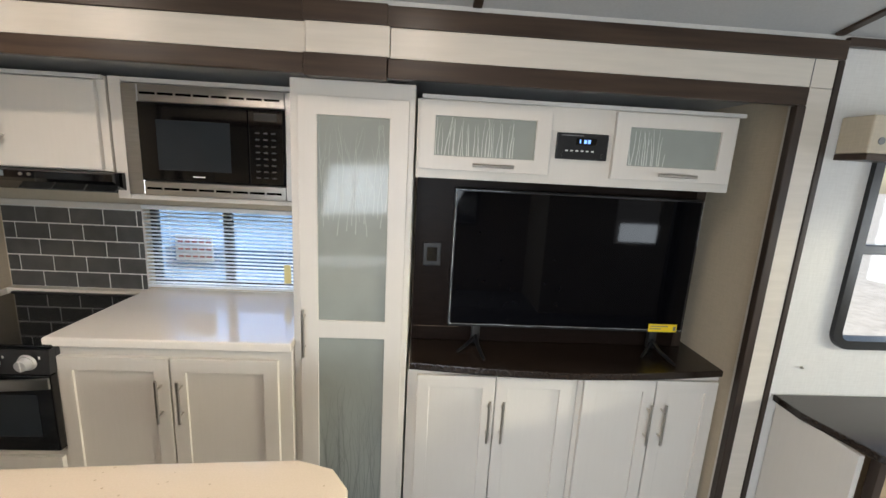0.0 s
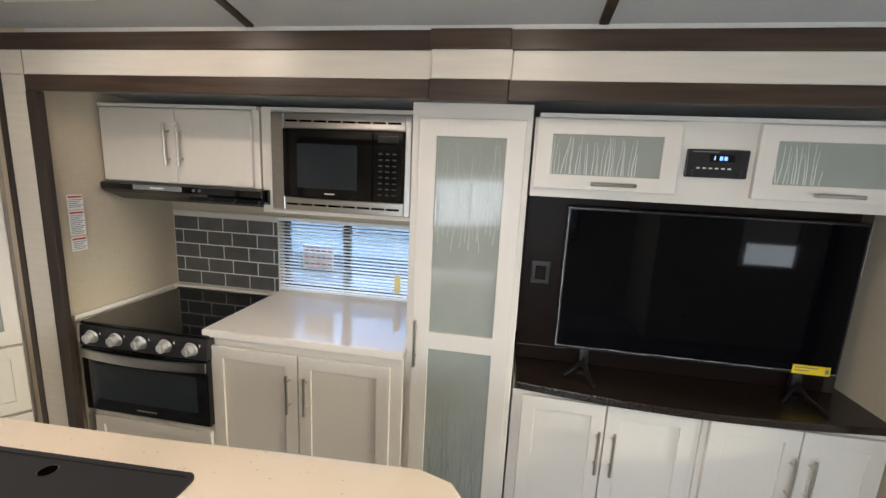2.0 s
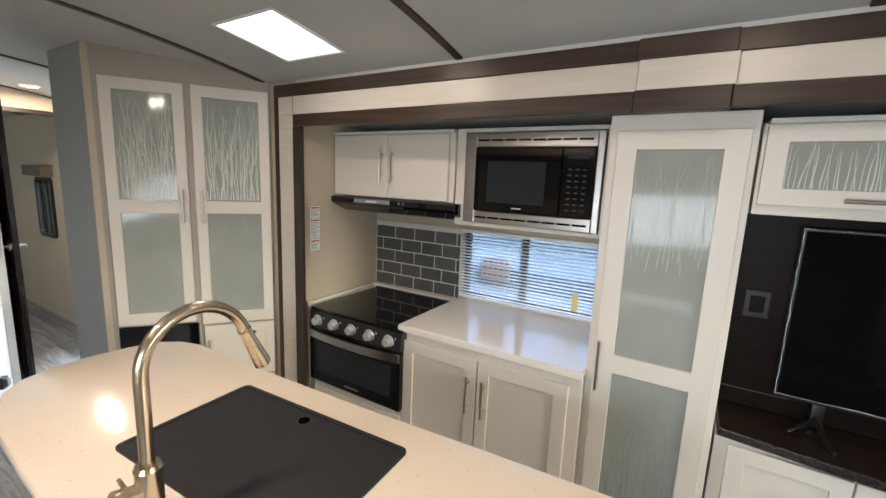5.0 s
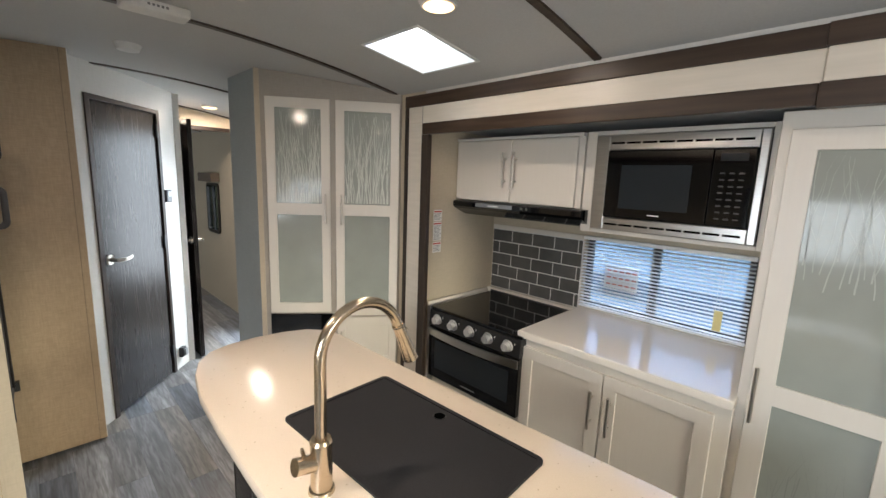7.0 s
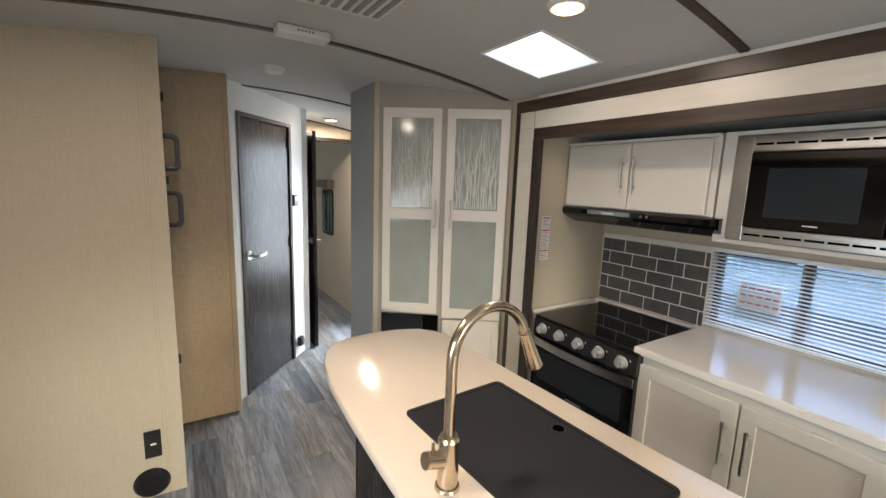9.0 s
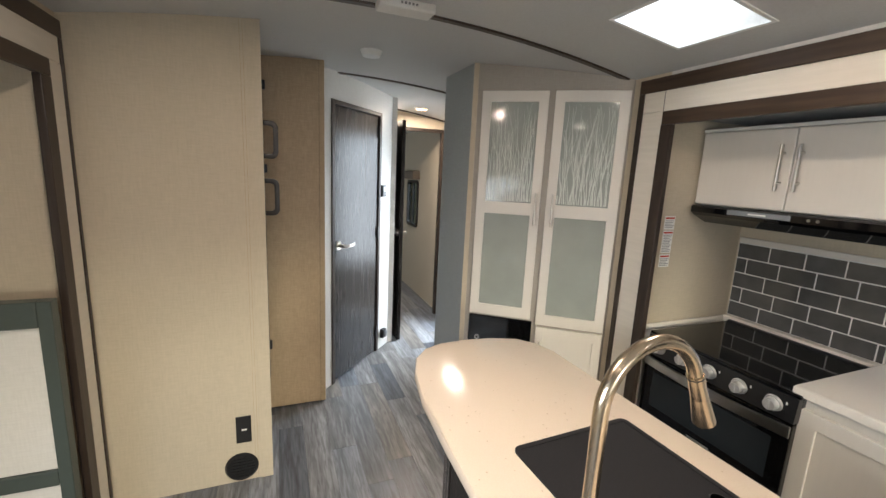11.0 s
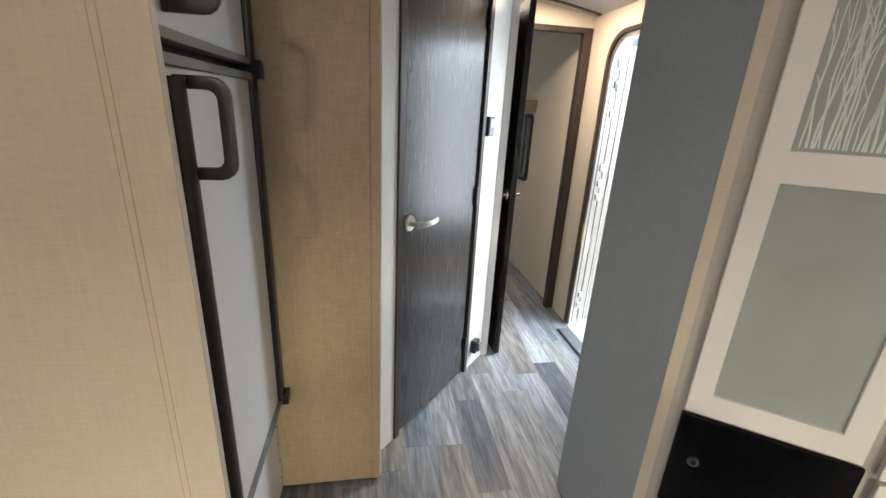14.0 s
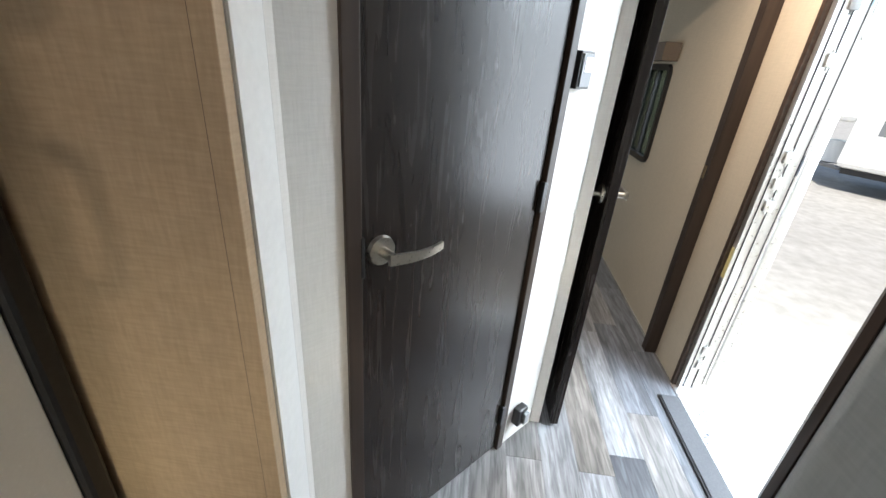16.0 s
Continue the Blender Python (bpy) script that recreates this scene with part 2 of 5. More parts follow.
M["etch"] = surf("etched_twigs", (0.60, 0.62, 0.57), None, 60, 0.5)
M["plank"] = planks()
# black that paints the shade inside holes and slots which aren't cut
M["void"] = surf("hollow_shade_black", (0.002, 0.002, 0.002), None, 60, 0.9, spec=0.0)
M["dim"] = surf("dim_grey_print", (0.022, 0.022, 0.022), None, 60, 0.5)
M["step"] = surf("worn_step_tread", (0.68, 0.62, 0.50), None, 60, 0.6)
M["gap"] = surf("floor_joint", (0.12, 0.12, 0.12), None, 50, 0.7)
M["white"] = surf("white_plastic", (0.74, 0.74, 0.72), None, 60, 0.4)
M["slat"] = surf("white_blind_slat", (0.80, 0.81, 0.82), None, 60, 0.4)
M["yellow"] = surf("yellow_label", (0.85, 0.62, 0.02), None, 60, 0.5)
M["paper"] = surf("white_paper_label", (0.74, 0.73, 0.70), None, 60, 0.6)
M["redfade"] = surf("faded_red_print", (0.55, 0.22, 0.19), None, 60, 0.6)
M["red"] = surf("red_print", (0.50, 0.05, 0.03), None, 60, 0.6)
M["print"] = surf("grey_print", (0.20, 0.20, 0.20), None, 60, 0.6)
M["fridge"] = surf("grey_fridge_panel", (0.77, 0.79, 0.79), (0.80, 0.82, 0.82), 150, 0.24, bump=0.04)
M["ground"] = surf("pale_gravel", (0.42, 0.40, 0.36), (0.55, 0.53, 0.49), 6, 0.9, bump=0.5)
M["rvwhite"] = surf("white_trailer_skin", (0.78, 0.78, 0.76), None, 10, 0.4)
M["rvgrey"] = surf("grey_trailer_band", (0.20, 0.21, 0.22), None, 10, 0.4)
M["rvglass"] = surf("dark_trailer_glass", (0.02, 0.025, 0.03), None, 10, 0.08)
M["mat"] = surf("charcoal_threshold", (0.05, 0.055, 0.065), (0.08, 0.085, 0.095), 200, 0.6, bump=0.4)
M["green"] = surf("dark_green_grey_trim", (0.05, 0.065, 0.058), None, 60, 0.45)
M["etchfaint"] = surf("faint_etched_twigs", (0.42, 0.44, 0.405), None, 60, 0.4)
M["etchdark"] = surf("etched_twigs_grey", (0.20, 0.215, 0.20), None, 60, 0.5)
M["tag"] = surf("pale_yellow_card", (0.75, 0.66, 0.30), None, 60, 0.6)
M["darktrimlight"] = surf("brown_joint", (0.13, 0.09, 0.06), None, 60, 0.5)
M["film"] = surf("pale_film_glint", (0.55, 0.57, 0.58), None, 60, 0.15)
M["darkmetal"] = surf("dark_bronze_metal", (0.018, 0.014, 0.012), (0.028, 0.022, 0.018), 60, 0.35, 0.1, rvar=0.02)
M["alu"] = surf("bright_aluminium", (0.70, 0.70, 0.68), (0.78, 0.78, 0.76), 60, 0.3, 0.9)
M["valance"] = surf("brown_fabric", (0.12, 0.095, 0.075), (0.16, 0.13, 0.10), 140, 0.85, bump=0.4)
M["glass"] = clear("window_glass")
M["greenglass"] = clear("green_tinted_glass", (0.26, 0.30, 0.25))
# the blue put into this glass stands in for cool daylight behind the blind
M["blueglass"] = clear("glass_with_blue_daylight", (0.55, 0.70, 0.90))
M["lampglow"] = glow("lamp_lens", (1.0, 0.66, 0.36), 4)
M["skyglow"] = glow("vent_dome", (0.88, 0.95, 1.0), 2.2)
M["blueled"] = glow("display_digits", (0.2, 0.4, 0.9), 1.2)


# ---- building helpers ----
def box(bm, lo, hi, bevel=0.0):
    """A box between two corners, its edges rounded by bevel."""
    c = [(a + b) / 2 for a, b in zip(lo, hi)]
    d = [abs(b - a) for a, b in zip(lo, hi)]
    vs = bmesh.ops.create_cube(bm, size=1, matrix=Matrix.Translation(c) @ Matrix.Diagonal((*d, 1)))["verts"]
    if bevel:
        es = list({e for v in vs for e in v.link_edges})
        bmesh.ops.bevel(bm, geom=es, offset=min(bevel, min(d) * 0.45), segments=2, affect="EDGES", profile=0.5)
    return bm


def rod(bm, a, b, r, r2=None, seg=16):
    """A round rod from a to b."""
    a, b = Vector(a), Vector(b)
    m = Matrix.Translation((a + b) / 2) @ (b - a).to_track_quat("Z", "Y").to_matrix().to_4x4()
    bmesh.ops.create_cone(bm, cap_ends=True, segments=seg, radius1=r, radius2=r if r2 is None else r2, depth=(b - a).length, matrix=m)
    return bm


def prism(bm, pts, z0, z1, bevel=0.0):
    """An upright prism over a plan outline."""
    lo = [bm.verts.new((x, y, z0)) for x, y in pts]
    hi = [bm.verts.new((x, y, z1)) for x, y in pts]
    n = len(pts)
    fs = [bm.faces.new(hi), bm.faces.new(lo[::-1])]
    fs += [bm.faces.new((lo[i], lo[(i + 1) % n], hi[(i + 1) % n], hi[i])) for i in range(n)]
    bmesh.ops.recalc_face_normals(bm, faces=fs)
    if bevel:
        es = list(fs[0].edges) + list(fs[1].edges)
        bmesh.ops.bevel(bm, geom=es, offset=bevel, segments=2, affect="EDGES", profile=0.5)
    return bm


def tube(bm, pts, r, seg=14):
    """A tube through the points; r: one radius, or one for each point."""
    pts = [Vector(p) for p in pts]
    rs = r if isinstance(r, (list, tuple)) else [r] * len(pts)
    rings, up = [], None
    for i, p in enumerate(pts):
        d = (pts[min(i + 1, len(pts) - 1)] - pts[max(i - 1, 0)]).normalized()
        if up is None:
            up = d.orthogonal().normalized()
        up = (up - d * up.dot(d)).normalized()
        side = d.cross(up)
        rings.append([bm.verts.new(p + (up * math.cos(2 * math.pi * k / seg) + side * math.sin(2 * math.pi * k / seg)) * rs[i]) for k in range(seg)])
    for a, b in zip(rings, rings[1:]):
        for k in range(seg):
            bm.faces.new((a[k], a[(k + 1) % seg], b[(k + 1) % seg], b[k]))
    bm.faces.new(rings[0][::-1]), bm.faces.new(rings[-1])
    bmesh.ops.recalc_face_normals(bm, faces=bm.faces)
    return bm


def part(name, bm, material, parent=None, label="", kind="", smooth=False, category=""):
    me = bpy.data.meshes.new(name)
    bm.to_mesh(me)
    bm.free()
    me.materials.append(material)
    if smooth:
        for f in me.polygons:
            f.use_smooth = True
        me.set_sharp_from_angle(angle=radians(38))
    ob = new(name, me)
    ob.parent = parent
    return tagged(ob, label=label, kind=kind, category=category)


def pbox(name, lo, hi, material, parent=None, label="", bevel=0.002, kind=""):
    return part(name, box(bmesh.new(), lo, hi, bevel), material, parent, label, kind)


def thing(name, place, label, category, rz=0.0, group=""):
    ob = new(name)
    ob.empty_display_size = 0.1
    ob.matrix_world = pose(*place, 0, 0, rz)
    return tagged(ob, label, category, group)


def wall(name, lo, hi, material, label=""):
    return part(name, box(bmesh.new(), lo, hi), material, None, label, "structure")


# ---- the large structure ----
XE, XW = 2.6, -8.6            # the two end walls
TOP = 2.42
SB = 2.47                     # back wall of the kitchen slide-out


def ceil_z(y):
    return 2.168 - 0.08 * (y - 0.6) ** 2

def wall_seg(name, a, b, z0, z1, t, material, label=""):
    """An upright wall from plan point a to b; its body lies to the right of the way from a to b."""
    a, b = Vector(a), Vector(b)
    d = (b - a).normalized()
    n = Vector((d.y, -d.x)) * t
    return part(name, prism(bmesh.new(), [a, b, b + n, a + n], z0, z1), material, None, label, "structure")


ceil = bmesh.new()
ys = [YS - 0.12 + i * (YN - YS + 0.24) / 24 for i in range(25)]
for lo_z, hi_z in ((0.0, 0.06),):
    VX0, VX1, VY0, VY1 = -2.634, -2.286, 1.303, 1.647
    ys = sorted(set(ys + [VY0, VY1]))
    for y0, y1 in zip(ys, ys[1:]):
        cells = [(XW - 0.1, VX0), (VX1, XE + 0.1)] if VY0 <= (y0 + y1) / 2 <= VY1 else [(XW - 0.1, XE + 0.1)]
        for x0, x1 in cells:
            p = [ceil.verts.new((x, y, ceil_z(y) + dz)) for dz in (0, 0.06) for x, y in ((x0, y0), (x1, y0), (x1, y1), (x0, y1))]
            for q in ((3, 2, 1, 0), (4, 5, 6, 7), (0, 1, 5, 4), (1, 2, 6, 5), (2, 3, 7, 6), (3, 0, 4, 7)):
                ceil.faces.new([p[i] for i in q])
part("ceiling", ceil, M["ceiling"], None, "pale grey curved ceiling", "structure")
wall("subfloor", (XW, YS - 0.1, -0.12), (XE, YN + 0.0, -0.004), M["gap"])
floor = wall("floor", (XW, YS, -0.004), (XE, YN, -0.002), M["gap"], "grey wood-look vinyl floor")

# long wall with the slide-out opening, the entry door and the end window
SL, SR, STOP = -2.80, 0.47, 1.86
EX0, EX1, ETOP = -5.22, -4.535, 1.92
WX0, WX1, WZ0, WZ1 = 0.81, 1.76, 0.98, 1.70
BX0, BX1, BZ0, BZ1 = -6.74, -6.34, 0.865, 1.42
for nm, a, b in (("wall_north", (XW, YN, 0), (BX0, YN + 0.05, TOP)), ("wall_north", (BX0, YN, 0), (BX1, YN + 0.05, BZ0)), ("wall_north", (BX0, YN, BZ1), (BX1, YN + 0.05, TOP)),
                 ("wall_north", (BX1, YN, 0), (EX0, YN + 0.05, TOP)), ("wall_north", (EX0, YN, ETOP), (EX1, YN + 0.05, TOP)), ("wall_north", (EX1, YN, 0), (SL, YN + 0.05, TOP)),
                 ("wall_north", (SL, YN, STOP), (SR, YN + 0.05, TOP)), ("wall_north", (SR, YN, 0), (WX0, YN + 0.05, TOP)), ("wall_north", (WX0, YN, 0), (WX1, YN + 0.05, WZ0)),
                 ("wall_north", (WX0, YN, WZ1), (WX1, YN + 0.05, TOP)), ("wall_north", (WX1, YN, 0), (XE, YN + 0.05, TOP))):
    wall(nm, a, b, M["wall"] if b[0] <= EX0 + 0.01 or a[0] < -3 else M["wallwhite"])
# end wall out of view; its opening is added for the two lamps there
wall("wall_east", (XE, YS - 0.9, 0), (XE + 0.05, YN + 0.05, 0.9), M["wall"])
wall("wall_east", (XE, YS - 0.9, 1.6), (XE + 0.05, YN + 0.05, TOP), M["wall"])
wall("wall_east", (XE, YS - 0.9, 0.9), (XE + 0.05, 0.4, 1.6), M["wall"])
wall("wall_east", (XE, 1.4, 0.9), (XE + 0.05, YN + 0.05, 1.6), M["wall"])
wall("wall_west", (XW - 0.05, YS - 0.1, 0), (XW, YN + 0.05, TOP), M["wall"])
# opposite long wall and its slide-out
OL, OR, OB = -3.22, 0.55, -1.32
wall("wall_south", (XW, YS - 0.05, 0), (OL, YS, TOP), M["wall"])
wall("wall_south", (OL, YS - 0.05, 1.90), (OR, YS, TOP), M["wall"])
wall("wall_south", (OR, YS - 0.05, 0), (1.3, YS, TOP), M["wall"])
wall("wall_south", (1.3, YS - 0.05, 0), (1.8, YS, 0.82), M["wall"])
wall("wall_south", (1.3, YS - 0.05, 1.45), (1.8, YS, TOP), M["wall"])
wall("wall_south", (1.8, YS - 0.05, 0), (XE, YS, TOP), M["wall"])
wall("slide_wall_south", (OL, OB - 0.05, 0), (OR, OB, 0.86), M["wall"])
wall("slide_wall_south", (OL, OB - 0.05, 1.60), (OR, OB, 2.0), M["wall"])
wall("slide_wall_south", (OL, OB - 0.05, 0.86), (-1.9, OB, 1.60), M["wall"])
wall("slide_wall_south", (-0.1, OB - 0.05, 0.86), (OR, OB, 1.60), M["wall"])
wall("slide_wall_west", (OL - 0.05, OB - 0.05, 0), (OL, YS - 0.05, 2.0), M["wall"])
wall("slide_wall_east", (OR, OB - 0.05, 0), (OR + 0.05, YS - 0.05, 2.0), M["wall"])
wall("slide_ceiling", (OL - 0.05, OB - 0.05, 1.90), (OR + 0.05, YS - 0.05, 1.96), M["ceiling"])
wall("slide_floor", (OL - 0.05, OB - 0.05, -0.06), (OR + 0.05, YS - 0.1, 0.0), M["plank"])
# kitchen slide-out
BLX0, BLX1, BLZ0, BLZ1 = -2.127, -1.338, 0.893, 1.298
wall("slide_back_wall", (SL - 0.04, SB, 0), (BLX0, SB + 0.05, 1.9), M["wall"], "cream linen-look wall")
wall("slide_back_wall", (BLX1, SB, 0), (SR + 0.04, SB + 0.05, 1.9), M["wall"])
wall("slide_back_wall", (BLX0, SB, 0), (BLX1, SB + 0.05, BLZ0), M["wall"])
wall("slide_back_wall", (BLX0, SB, BLZ1), (BLX1, SB + 0.05, 1.9), M["wall"])
wall("slide_side_wall", (SL - 0.04, YN + 0.05, 0), (SL, SB, 1.9), M["wall"], "cream linen-look wall")
wall("slide_side_wall", (SR, YN + 0.05, 0), (SR + 0.04, SB, 1.9), M["wall"], "cream linen-look wall")
wall("slide_ceiling", (SL - 0.04, YN + 0.05, 1.86), (SR + 0.04, SB + 0.05, 1.92), M["ceiling"])
wall("slide_floor", (SL - 0.04, YN, -0.06), (SR + 0.04, SB + 0.05, 0.0), M["gap"])

# hallway walls
part("trim", box(bmesh.new(), (-4.1065, 0.4452, 0), (-4.1025, 0.4465, 2.2)), M["print"], None, "thin dark joint on the white corner", "structure")
A, B = Vector((-4.125, 0.431)), Vector((-4.849, 1.0805))
D = (A - B).normalized()
DW = 0.641
d0 = B + D * 0.841          # door's near edge, on the slanted wall
d1 = d0 - D * DW
H = Vector((D.y, -D.x))
wall("wall_hall", (-4.135, 0.425, 0), (-4.04, 0.445, TOP), M["wallwhite"])
wall_seg("wall_hall", B, d1, 0, TOP, 0.04, M["wallwhite"])
wall_seg("wall_hall", d0, A, 0, TOP, 0.04, M["wallwhite"])
wall_seg("wall_hall", d1, d0, 1.988, TOP, 0.04, M["wallwhite"])
wall("wall_hall", (-5.48, 1.083, 0), (-4.851, 1.123, TOP), M["wallwhite"])
wall("wall_bedroom", (-5.50, 1.123, 1.985), (-5.46, YN, TOP), M["wall"])
wall("wall_bedroom", (-5.50, YS, 0), (-5.46, 1.123, TOP), M["wall"])

# ---- trim of the two slide-outs ----
def bev(lo, hi, b=0.003):
    return box(bmesh.new(), lo, hi, b)


for nm, lo, hi, m, lab in (
        ("trim", (-2.946, 1.796, 1.967), (0.572, 1.82, 2.028), "dark", "dark brown wood board above the kitchen slide-out"),
        ("trim", (-2.915, 1.80, 1.877), (-1.18, 1.82, 1.967), "cream", "cream fascia board"),
        ("trim", (-1.179, 1.786, 1.877), (-0.921, 1.82, 1.967), "cream", "cream cover piece of the fascia"),
        ("trim", (-0.92, 1.80, 1.877), (0.549, 1.82, 1.967), "cream", "cream fascia board"),
        ("trim", (-2.80, 1.796, 1.818), (-1.186, 1.822, 1.877), "dark", "dark brown lower fascia strip"),
        ("trim", (-1.185, 1.782, 1.810), (-0.928, 1.822, 1.877), "dark", "dark brown cover piece of the fascia"),
        ("trim", (-1.185, 1.782, 1.967), (-0.928, 1.796, 2.028), "dark", "dark brown cover piece of the fascia"),
        ("trim", (-0.927, 1.796, 1.818), (0.467, 1.822, 1.877), "dark", "dark brown lower fascia strip"),
        ("trim", (-2.946, 1.797, 0.0), (-2.916, 1.82, 1.967), "darkv", "dark brown outer upright strip"),
        ("trim", (-2.915, 1.80, 0.0), (-2.801, 1.82, 1.876), "cream", "cream upright board"),
        ("trim", (-2.80, 1.794, 0.0), (-2.745, 1.822, 1.817), "darkv", "dark brown inner upright strip"),
        ("trim", (0.435, 1.794, 0.0), (0.467, 1.822, 1.817), "darkv", "dark brown inner upright strip"),
        ("trim", (0.468, 1.80, 0.0), (0.549, 1.82, 1.876), "cream", "cream upright board"),
        ("trim", (0.55, 1.797, 0.0), (0.572, 1.82, 1.966), "darkv", "dark brown outer upright strip"),
        ("trim", (0.573, 1.80, 2.01), (2.6, 1.82, 2.04), "dark", "dark brown crown strip"),
        ("trim", (-2.79, 1.83, 1.825), (0.47, 1.86, 1.86), "wallwhite", "pale head strip inside the slide-out"),
        # the slide-out across the room
        ("trim", (-3.355, YS, 1.967), (0.7, YS + 0.024, 2.028), "dark", "dark brown board above the lounge slide-out"),
        ("trim", (-3.33, YS, 1.877), (0.65, YS + 0.02, 1.967), "cream", "cream fascia board"),
        ("trim", (-3.235, YS, 1.818), (0.6, YS + 0.026, 1.876), "dark", "dark brown lower fascia strip"),
        ("trim", (-3.355, YS, 0.0), (-3.335, YS + 0.024, 1.966), "darkv", "dark brown outer upright strip"),
        ("trim", (-3.334, YS, 0.0), (-3.236, YS + 0.02, 1.876), "cream", "cream upright board"),
        ("trim", (-3.235, YS, 0.0), (-3.165, YS + 0.026, 1.817), "darkv", "dark brown inner upright strip")):
    part(nm, bev(lo, hi), M[m], None, lab, "structure")
# mitre seams in the cream corner pieces
for x in (-2.80, 0.467):
    part("trim", bev((x - 0.001, 1.7985, 1.878), (x + 0.001, 1.8, 1.966), 0), M["gap"], None, "thin joint in the fascia", "structure")

# battens on the ceiling
for x, y0, y1 in ((-4.28, 0.50, 1.81), (-3.03, -0.6, 1.80), (-1.835, -0.6, 1.81), (-0.655, -0.6, 1.81), (0.54, -0.6, 1.81), (1.74, -0.6, 1.81), (-5.38, 1.125, 1.81), (-6.86, -0.6, 1.81)):
    bm = bmesh.new()
    n = 20
    rows = []
    for i in range(n + 1):
        y = y0 + (y1 - y0) * i / n
        z = ceil_z(y)
        rows.append([bm.verts.new(p) for p in ((x - 0.017, y, z + 0.004), (x - 0.014, y, z - 0.008), (x + 0.014, y, z - 0.008), (x + 0.017, y, z + 0.004))])
    for a, b in zip(rows, rows[1:]):
        for k in range(4):
            bm.faces.new((a[k], b[k], b[(k + 1) % 4], a[(k + 1) % 4]))
    bmesh.ops.recalc_face_normals(bm, faces=bm.faces)
    part("ceiling_batten", bm, M["dark"], None, "dark brown ceiling batten", "structure")


# ---- fittings on the ceiling ----
def puck_light(x, y, power):
    z = ceil_z(y)
    t = thing("ceiling_light", (x, y, z), "small round warm ceiling light, switched on", "light", group="ceiling lights")
    bm = rod(bmesh.new(), (0, 0, -0.012), (0, 0, 0.004), 0.058, 0.066, 32)
    part("rim", bm, M["white"], t, "white plastic rim", smooth=True)
    part("lens", rod(bmesh.new(), (0, 0, -0.016), (0, 0, -0.0125), 0.044, 0.05, 32), M["lampglow"], t, "glowing warm lens", smooth=True)
    d = bpy.data.lights.new("ceiling_lamp", "AREA")
    d.shape, d.size, d.energy, d.color = "DISK", 0.09, power, WARM
    ob = new("ceiling_lamp", d)
    ob.matrix_world = look((x, y, z - 0.02), (x, y, 0))


# the two at y 0 are unseen, added to brighten the panel and base fronts
for x, y, power in ((-2.10, 1.23, LAMP * 0.95), (-0.85, 1.23, LAMP * 0.4), (-2.10, 0.0, LAMP * 2.3), (-0.85, 0.0, LAMP * 0.55), (-5.06, 1.40, LAMP * 3.5)):
    puck_light(x, y, power)

rv = thing("roof_vent", (-2.46, 1.475, 2.12), "white square roof vent with a pale dome and a crank knob", "roof vent")
for a, b, c, d in ((-0.18, -0.1675, -0.178, 0.178), (0.1675, 0.18, -0.178, 0.178), (-0.167, 0.167, -0.178, -0.165), (-0.167, 0.167, 0.165, 0.178)):
    bm = box(bmesh.new(), (a, c, 0.0), (b, d, 0.22))
    for v in bm.verts:
        if v.co.z < 0.1:
            v.co.z = ceil_z(1.475 + v.co.y) - 2.12 - 0.003
    part("well_wall", bm, M["white"], rv, "white plastic side of the well")
dome_m = bpy.data.materials.new("translucent_dome")
dome_m.use_nodes = True
_n, _l = dome_m.node_tree.nodes, dome_m.node_tree.links
_n.remove(_n["Principled BSDF"])
_t, _g = _n.new("ShaderNodeBsdfTranslucent"), _n.new("ShaderNodeBsdfDiffuse")
_t.inputs[0].default_value, _g.inputs[0].default_value = (0.85, 0.9, 0.93, 1), (0.8, 0.8, 0.8, 1)
_x = _n.new("ShaderNodeMixShader")
_x.inputs[0].default_value = 0.3
_l.new(_t.outputs[0], _x.inputs[1]), _l.new(_g.outputs[0], _x.inputs[2]), _l.new(_x.outputs[0], _n["Material Output"].inputs[0])
pbox("dome", (-0.175, -0.173, 0.225), (0.175, 0.173, 0.235), dome_m, rv, "pale translucent dome")
pbox("screen_frame", (-0.07, -0.10, 0.17), (0.15, 0.13, 0.18), M["white"], rv, "white screen frame", 0.004)
part("crank_knob", rod(bmesh.new(), (-0.05, -0.12, 0.07), (-0.05, -0.12, 0.12), 0.034, 0.024, 20), M["print"], rv, "round metal crank knob", smooth=True)

al = thing("co_alarm", (-2.955, 0.63, ceil_z(0.63)), "off-white plastic gas alarm box on the ceiling", "alarm")
pbox("housing", (-0.045, -0.105, -0.036), (0.045, 0.105, -0.001), M["paper"], al, "off-white ribbed housing", 0.008)
for i in range(5):
    pbox("slot", (0.0455, -0.03 + i * 0.014, -0.022), (0.0462, -0.022 + i * 0.014, -0.014), M["print"], al, bevel=0)
sm = thing("smoke_detector", (-3.66, 0.65, ceil_z(0.65)), "white round smoke detector on the ceiling", "smoke detector")
part("body", rod(bmesh.new(), (0, 0, -0.028), (0, 0, 0.0), 0.045, 0.058, 32), M["white"], sm, smooth=True)
ac = thing("air_conditioner_grille", (-2.31, 0.62, ceil_z(0.6)), "grey plastic ceiling air conditioner grille", "air vent")
pbox("shroud", (-0.26, -0.20, -0.045), (0.26, 0.18, 0.0), M["wallwhite"], ac, "pale grey shroud", 0.012)
for i in range(9):
    pbox("louvre", (-0.22, -0.15 + i * 0.036, -0.050), (0.22, -0.132 + i * 0.036, -0.046), M["rvgrey"], ac, "grey louvre", 0)


